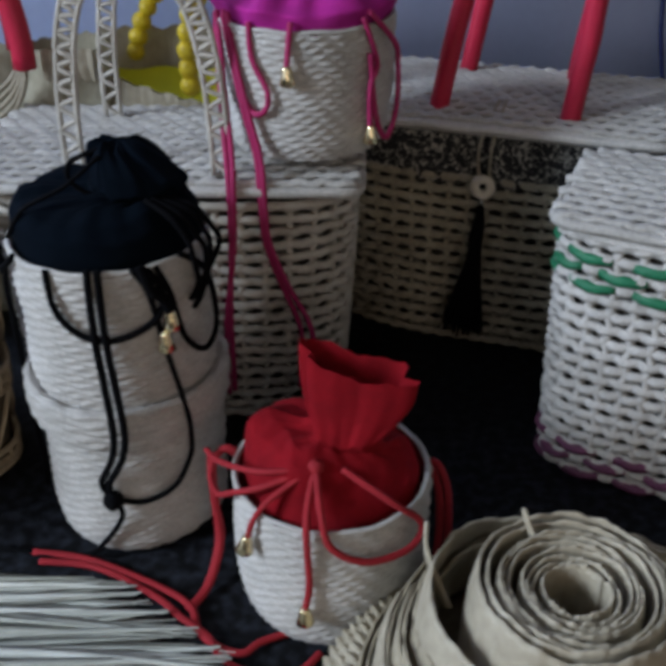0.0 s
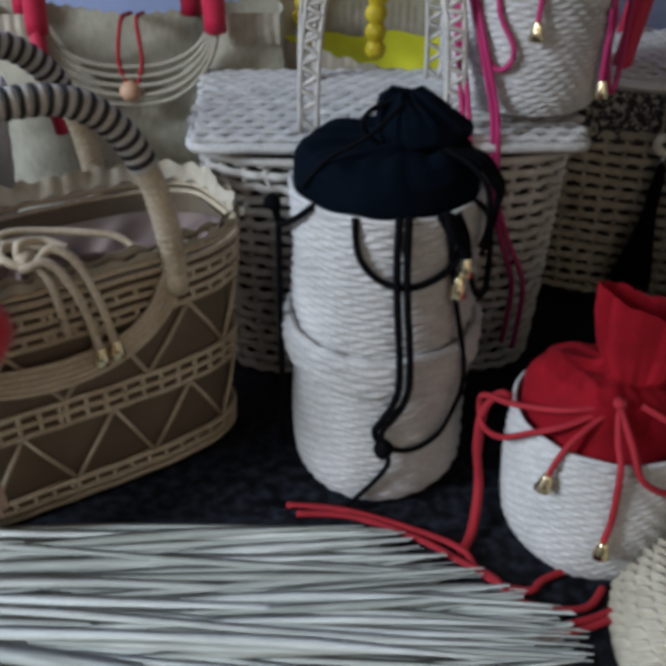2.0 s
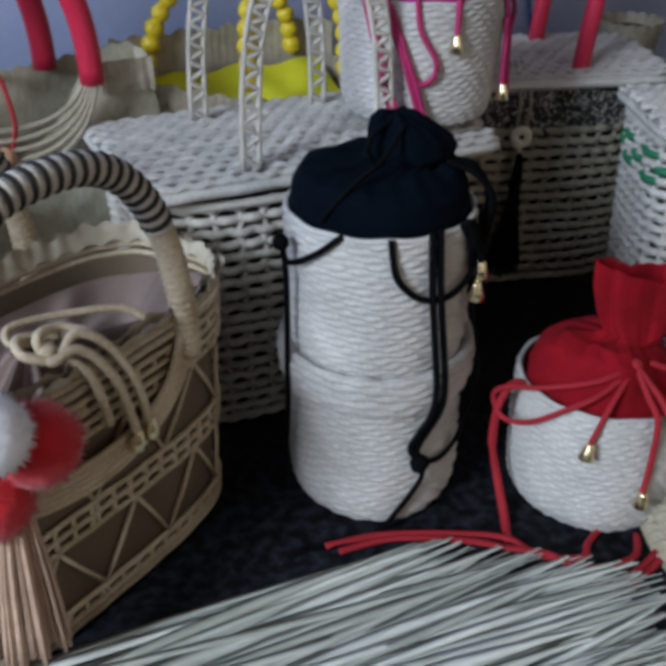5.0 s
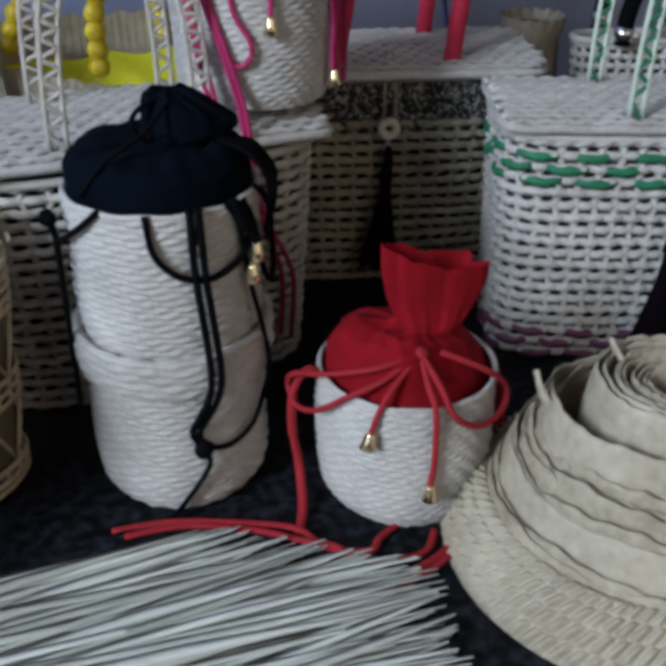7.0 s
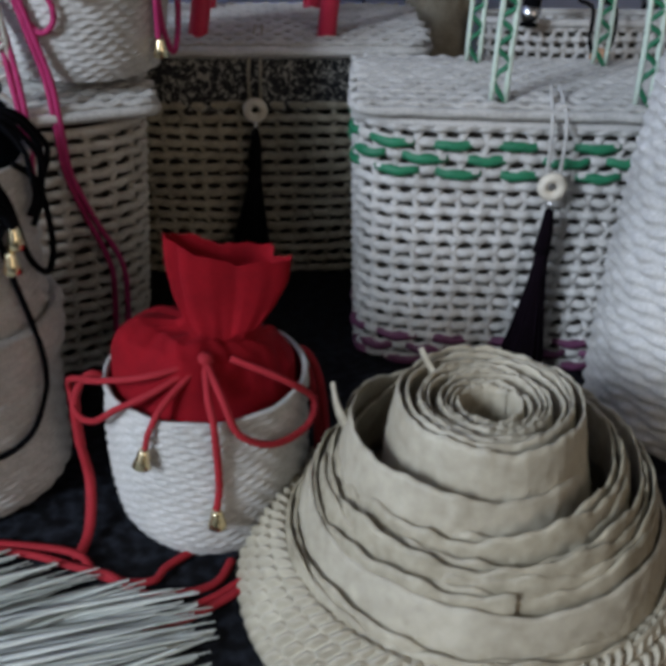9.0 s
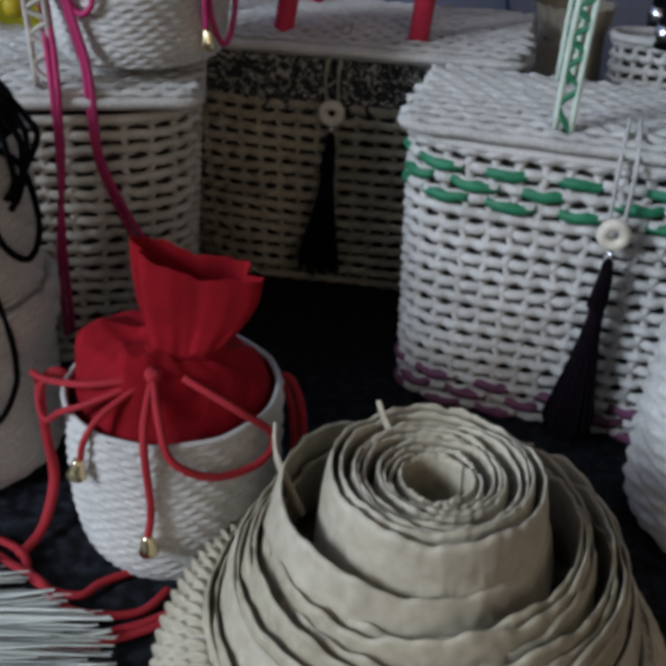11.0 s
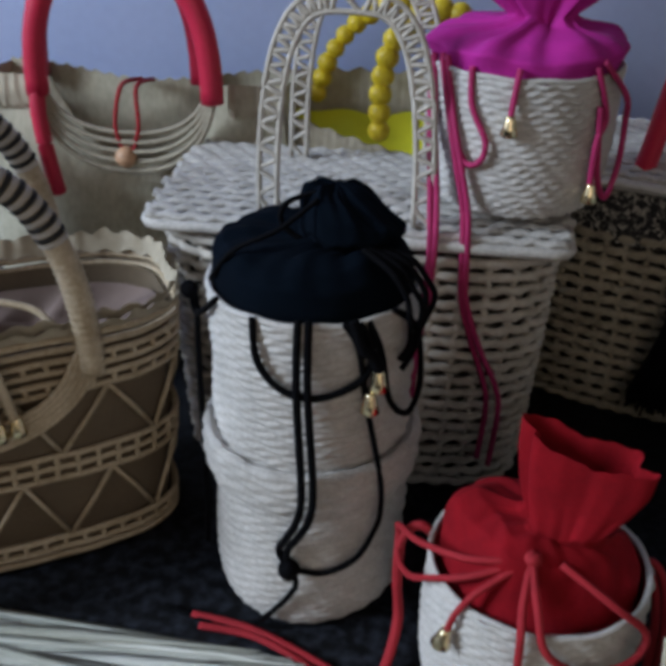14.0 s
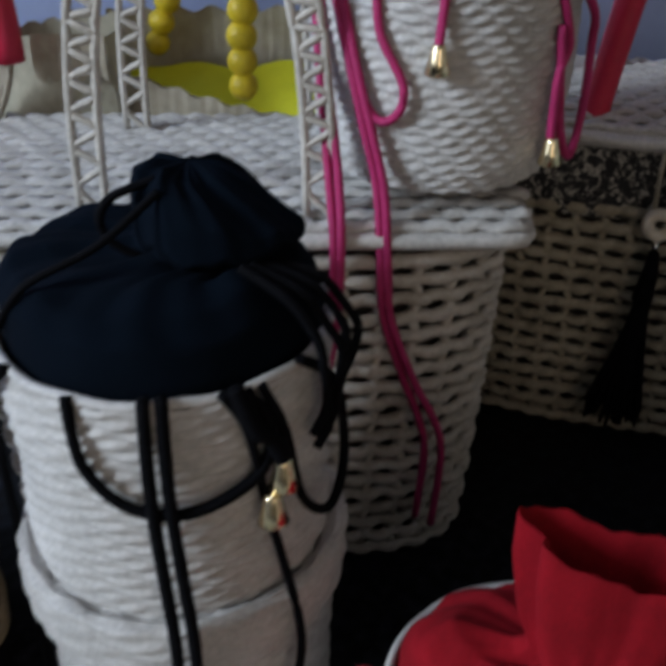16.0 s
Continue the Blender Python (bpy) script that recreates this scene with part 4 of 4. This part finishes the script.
def tote_wall(y0, top, belly, w=0.100):
    def fn(u, v):
        q = (u - 0.5) * 2
        return q * w, y0 - belly * (1 - q ** 2) + 0.0008 * np.sin(300 * v) + 0.0006 * np.sin(160 * q), top(q) * v
    return thick(sheet(fn, 80, 40, False), 0.004)


part("back_panel", tote_wall(0.030, lambda q: 0.232 + 0.002 * np.sin(30 * q), -0.01), BRAID_PALE, yellow)
part("front_panel", tote_wall(-0.030, lambda q: 0.190 - 0.022 * q + 0.006 * q ** 2 + 0.0012 * np.sin(34 * q), 0.010), BRAID_PALE, yellow)
for side in (-1, 1):
    part("side_panel", sheet(lambda u, v, side=side: (side * (0.100 + 0.003 * np.sin(math.pi * u)), -0.030 + 0.064 * u, 0.200 * v), 6, 12, False), BRAID_PALE, yellow)
part("lining", sheet(lambda u, v: ((u - 0.5) * 0.175, 0.030 - 0.075 * (1 - v) ** 1.2 + 0.003 * np.sin(14 * u), 0.166 + 0.034 * v + 0.002 * np.sin(20 * u + 3 * v)), 60, 12, False), YELLOW_CLOTH, yellow, "bright yellow cotton lining")


def bead_handle(points, count, r):
    p = spline(points, 200)
    d = np.r_[0, np.cumsum(np.linalg.norm(np.diff(p, axis=0), axis=1))]
    for i in range(count):
        s = d[-1] * i / (count - 1)
        c = [np.interp(s, d, p[:, q]) for q in range(3)]
        part("bead", ball(c, r * (0.95 + 0.1 * random.random()), 14, 9), YELLOW_BEAD, yellow)
    part("string", tube(p[::5], 0.0015, 6), TAN_CORD, yellow)


bead_handle([(-0.013, -0.052, 0.210), (-0.012, -0.050, 0.250), (-0.002, -0.046, 0.280), (0.024, -0.044, 0.297), (0.054, -0.046, 0.285), (0.070, -0.050, 0.250), (0.072, -0.052, 0.212)], 17, 0.0085)
bead_handle([(-0.070, 0.030, 0.214), (-0.060, 0.030, 0.244), (-0.038, 0.030, 0.272), (-0.006, 0.030, 0.287), (0.030, 0.030, 0.272), (0.052, 0.030, 0.246), (0.060, 0.030, 0.214)], 17, 0.0080)

# ---- small white-rimmed basket with yellow cloth, far side ----
small = thing("open_basket", pose(-0.430, 0.640, 0), "small white-rimmed straw basket with yellow lining", "basket")
part("body", woven_wall([(0.001, 0.002), (0.030, 0.002), (0.036, 0.02), (0.040, 0.10), (0.046, 0.205)], pitch=0.006, stitches=24, amp=0.0014, nu=160, seed=4.0), WHITE_STRAW, small)
rim_ring(0.046, 0.206, 0.0045, WHITE_STRAW, small)
part("lining", sheet(lambda u, v: ((0.043 - 0.03 * v) * np.sin(u * 2 * math.pi), -(0.043 - 0.03 * v) * np.cos(u * 2 * math.pi), 0.190 - 0.03 * v + 0.003 * np.sin(18 * u)), 60, 6), YELLOW_CLOTH, small)

# ---- items behind the green basket ----
jar = thing("straw_holder", pose(0.338, 0.790, 0), "narrow beige straw pouch with a ruffled open top", "pouch")
part("body", woven_wall([(0.001, 0.002), (0.026, 0.002), (0.030, 0.02), (0.0305, 0.12), (0.028, 0.178), (0.031, 0.196)], pitch=0.005, stitches=24, amp=0.0008, nu=140, seed=6.0), BEIGE_STRAW, jar)
part("ruffle", sheet(lambda u, v: ((0.031 + 0.002 * v + 0.0012 * np.sin(u * 2 * math.pi * 16) * v) * np.sin(u * 2 * math.pi), -(0.031 + 0.002 * v + 0.0012 * np.sin(u * 2 * math.pi * 16) * v) * np.cos(u * 2 * math.pi), 0.190 + 0.014 * v + 0.001 * np.sin(u * 2 * math.pi * 16)), 160, 4), BEIGE_STRAW, jar)
# Dark-coloured inner wall: the shade of the pouch's hollow is painted on.
inner_wall(0.0275, 0.10, 0.194, INSIDE_SHADE_AND_LEG, jar)

far = thing("handbag", pose(0.455, 0.705, 0, 0, 0, -20), "cream openwork straw handbag with black handles and loop", "bag")
net_basket(far, 0.105, 0.022, 0.185, 3.2, 0.94, 20, 40, WHITE_STRAW, INSIDE_SHADE_AND_LEG, strand=0.0030, stake=0.0028)
part("rim_cord", ring_cord(0.107, 0.024, 3.2, 0.190, 0.0038), WHITE_STRAW, far)
for y in (-0.036, 0.036):
    ang = np.linspace(math.pi, 0, 40)
    for x in (-0.071, 0.061):
        part("ferrule", tube([(x, y, 0.192), (x, y, 0.200), (x * 0.99, y, 0.207)], [0.0075, 0.0095, 0.0088], 12, up=(0, 1, 0)), SILVER, far, "shiny handle ferrule")
    part("handle", tube(np.stack([-0.005 + 0.066 * np.sign(np.cos(ang)) * np.abs(np.cos(ang)) ** 0.7, y + 0 * ang, 0.190 + 0.085 * np.sin(ang) ** 0.85], -1), 0.0080, 12, up=(0, 1, 0)), BLACK_CORD, far, "black tube handle")
for d in (-0.010, 0.010):
    cord(far, [(d - 0.008, 0.0, 0.205), (d - 0.008, -0.042, 0.206), (d - 0.008, -0.046, 0.180), (d * 0.5 - 0.008, -0.046, 0.168)], 0.0018, BLACK_CORD, "loop_cord")
part("bead", ball((-0.008, -0.047, 0.166), 0.0085, 16, 10), WOOD, far, "round pale wooden bead")

# ---- white woven bag beside the coil ----
side_bag = thing("straw_bag", pose(0.310, 0.372, 0), "white woven straw bag with an open mouth", "bag")
part("body", woven_wall([(0.001, 0.002), (0.042, 0.001), (0.052, 0.006), (0.058, 0.02), (0.060, 0.06), (0.057, 0.12), (0.052, 0.19), (0.048, 0.24)], pitch=0.0078, stitches=17, amp=0.0040, seed=7.4), WHITE_STRAW, side_bag)
rim_ring(0.0485, 0.241, 0.0024, WHITE_STRAW, side_bag)
# The bag's inside is coloured dark in place of the shade in its mouth.
inner_wall(0.046, 0.02, 0.241, INSIDE_SHADE_AND_LEG, side_bag)


# ---- coil of palm braid ----
coil = thing("braid_coil", pose(0.108, 0.297, 0), "big coil of plaited palm braid telescoped into tiers", "coil")


def strip(r0, r1, turns, z_top, width, flare, mat, start=0.0, wave=0.0012, rise=0.0, tilt=0.0, name="braid_strip", centre=(0, 0), per=200, thick=0.0009, uneven=0.0, plait=0.0012):
    """A wound strip of braid standing on edge: r0 to r1 in so many turns, flare: how far its foot stands out; the strands of the plait run aslant."""
    n, levels = int(turns * per), 12
    u = np.linspace(0, 1, n + 1)
    th = start + u * turns * 2 * math.pi
    gap = (r1 - r0) / max(turns, 1)
    r = r0 + (r1 - r0) * u + 0.0004 * np.sin(th * 3.3) + (0.35 * gap * np.sin(th * 0.73 + start) + 0.25 * gap * np.sin(th * 1.37) if turns > 1 else 0)
    zt = z_top - rise * u + wave * np.sin(th * 5.3) + 0.5 * wave * np.sin(th * 13.7 + 1) + 0.35 * wave * np.sin(th * 29.3)
    zt = zt + tilt * r * np.cos(th) + uneven * (np.sin(th * 0.61 + 2 * start) + 0.7 * np.sin(th * 1.27 + start))
    q = np.linspace(0, 1, levels + 1)
    along = (th * (r0 + r1) / 2)[:, None] / 0.0150
    down = (q * width)[None, :] / 0.0150
    cell = (np.floor(along + down) + np.floor(along - down)) % 2
    relief = np.where(cell > 0, np.abs(np.sin(math.pi * (along + down))), np.abs(np.sin(math.pi * (along - down)))) ** 0.6
    rr = r[:, None] + (flare * q + 0.0007 * np.sin(q * math.pi))[None, :] + 0.0005 * np.sin(th * 17)[:, None] * q[None, :]
    zz = np.maximum(0.001, zt[:, None] - (width * q)[None, :])
    skins = [(rr, zz), (rr + thick + plait * relief * np.sin(q * math.pi)[None, :] ** 0.4, zz + 0.0003)]
    pts = np.stack([np.stack([centre[0] + a * np.cos(th)[:, None], centre[1] + a * np.sin(th)[:, None], z], -1) for a, z in skins], 1).reshape(-1, 3)
    m = levels + 1
    f = []
    for i in range(n):
        a, b = i * 2 * m, (i + 1) * 2 * m
        for k in range(levels):
            f.append((a + k, a + k + 1, b + k + 1, b + k))
            f.append((a + m + k, b + m + k, b + m + k + 1, a + m + k + 1))
        f.append((a, b, b + m, a + m))
        f.append((a + levels, a + m + levels, b + m + levels, b + levels))
    return part(name, Shape().add([tuple(p) for p in pts], f), mat, coil)


strip(0.0125, 0.0405, 8, 0.1125, 0.040, 0.001, BRAID_PALE, 0.4, rise=-0.006, wave=0.0008, centre=(0.001, -0.001))
strip(0.0430, 0.0442, 1.05, 0.1180, 0.050, 0.005, BRAID_PALE, 0.9, rise=0.001, centre=(0.001, -0.001))
strip(0.0560, 0.0590, 1, 0.0970, 0.036, 0.006, BRAID_PALE, 2.4, rise=0.002, tilt=-0.10, centre=(-0.006, 0.006))
strip(0.0615, 0.0710, 3.5, 0.0895, 0.034, 0.004, BRAID, 0.5, rise=0.008, tilt=0.10, centre=(0.001, 0.002), wave=0.0022, uneven=0.0022)
strip(0.0730, 0.0850, 4.5, 0.0825, 0.034, 0.003, BRAID, 1.2, rise=0.013, tilt=0.06, centre=(0.004, 0.001), wave=0.0024, uneven=0.0024)
strip(0.0865, 0.0880, 1, 0.0640, 0.030, 0.006, BRAID_PALE, 0.2, rise=0.002, centre=(0.004, 0), wave=0.0014)
strip(0.0905, 0.1020, 4.5, 0.0475, 0.026, 0.004, BRAID, 2.0, rise=0.013, centre=(0.003, 0), wave=0.0020, uneven=0.0018)
# inner floor between the tiers
part("core", sheet(lambda u, v: ((0.044 + 0.050 * v) * np.sin(u * 6.2832), -(0.044 + 0.050 * v) * np.cos(u * 6.2832), 0.056 - 0.034 * v), 60, 4), BRAID, coil)
part("loose_end", tube(spline([(0.004, 0.006, 0.078), (-0.006, 0.022, 0.100), (-0.015, 0.034, 0.120), (-0.017, 0.038, 0.126)], 16), 0.0022, 6, flat=0.35), BRAID_PALE, coil, "thin loose braid end")
part("loose_end", tube(spline([(-0.052, 0.020, 0.078), (-0.062, 0.034, 0.100), (-0.062, 0.044, 0.112)], 12), 0.0035, 6, flat=0.3), BRAID_PALE, coil, "torn end of the braid")


def brim(u, v):
    th = u * 2 * math.pi
    r = 0.096 + 0.026 * v ** 0.8
    z = 0.036 * (1 - v ** 1.5) + 0.001
    row = np.floor(v * 3.999)
    lump = np.abs(np.sin(math.pi * v * 4)) ** 0.3 * (0.5 + 0.5 * np.cos(92 * th + row * 2.1 + 6.0 * (v * 4 - row) + 0.5 * np.sin(9 * th))) ** 0.8
    return (r + 0.0026 * lump) * np.sin(th), -(r + 0.0026 * lump) * np.cos(th), z + 0.0034 * lump


part("brim", sheet(brim, 1120, 60), BRAID_PALE, coil, "wide plaited foot of the coil")

# ---- bundle of palm strands ----
bundle = thing("straw_bundle", pose(0, 0, 0), "bundle of long pale dried palm strands lying on the table", "straw")
kinds = []
for k in range(14):
    length = 0.50 + 0.16 * random.random()
    bend, sway, w = random.uniform(-0.016, 0.016), random.uniform(-0.008, 0.008), random.uniform(0.0032, 0.0085)
    v, f = [], []
    m = 22
    for i in range(m + 1):
        q = i / m
        x = -length * (1 - q)
        y = bend * math.sin(q * math.pi) + sway * math.sin(q * 7 + k)
        z = 0.004 * math.sin(q * 5 + k * 1.3)
        ww = w * min(1, 0.15 + 5.0 * (1 - q)) * (0.85 + 0.15 * math.sin(q * 21 + k))
        tilt = 0.3 * math.sin(k * 2.1 + q * 2.6)
        for s, h in ((-1, 0), (0, 0.10), (1, 0)):
            v.append((x, y + s * ww * math.cos(tilt), z + s * ww * math.sin(tilt) * 0.8 + h * ww))
        v.append((x, y, z - 0.0004))
    for i in range(m):
        a, b = 4 * i, 4 * i + 4
        f += [(a, a + 1, b + 1, b), (a + 1, a + 2, b + 2, b + 1), (a + 2, a + 3, b + 3, b + 2), (a + 3, a, b, b + 3)]
    kinds.append(mesh_of("strand", Shape().add(v, f), FROND))
for i in range(270):
    q = random.random() ** 0.9
    ty = 0.198 + 0.204 * q
    tx = -0.030 - 1.25 * max(0, ty - 0.325) - 0.25 * max(0, 0.30 - ty) - 0.075 * random.random() ** 2.0
    lift = 0.004 + 0.024 * random.random() * (1 - 0.75 * abs(2 * q - 0.9))
    ob = new("strand", kinds[i % len(kinds)])
    ob.parent = bundle
    ob.matrix_basis = pose(tx, ty, 0.004 + 0.8 * lift * random.random(), random.uniform(-9, 9), random.uniform(-0.3, 1.0), -13 + 18 * q + random.gauss(0, 2.8))

# ---- cable on the wall ----
solid("wall_cable", tube(spline([(0.318, 0.945, 0.30), (0.322, 0.946, 0.22), (0.332, 0.945, 0.16), (0.346, 0.942, 0.10), (0.352, 0.94, 0.006)], 30), 0.0022, 7), WIRE, "thin dark blue cable hanging down the wall", "cable")
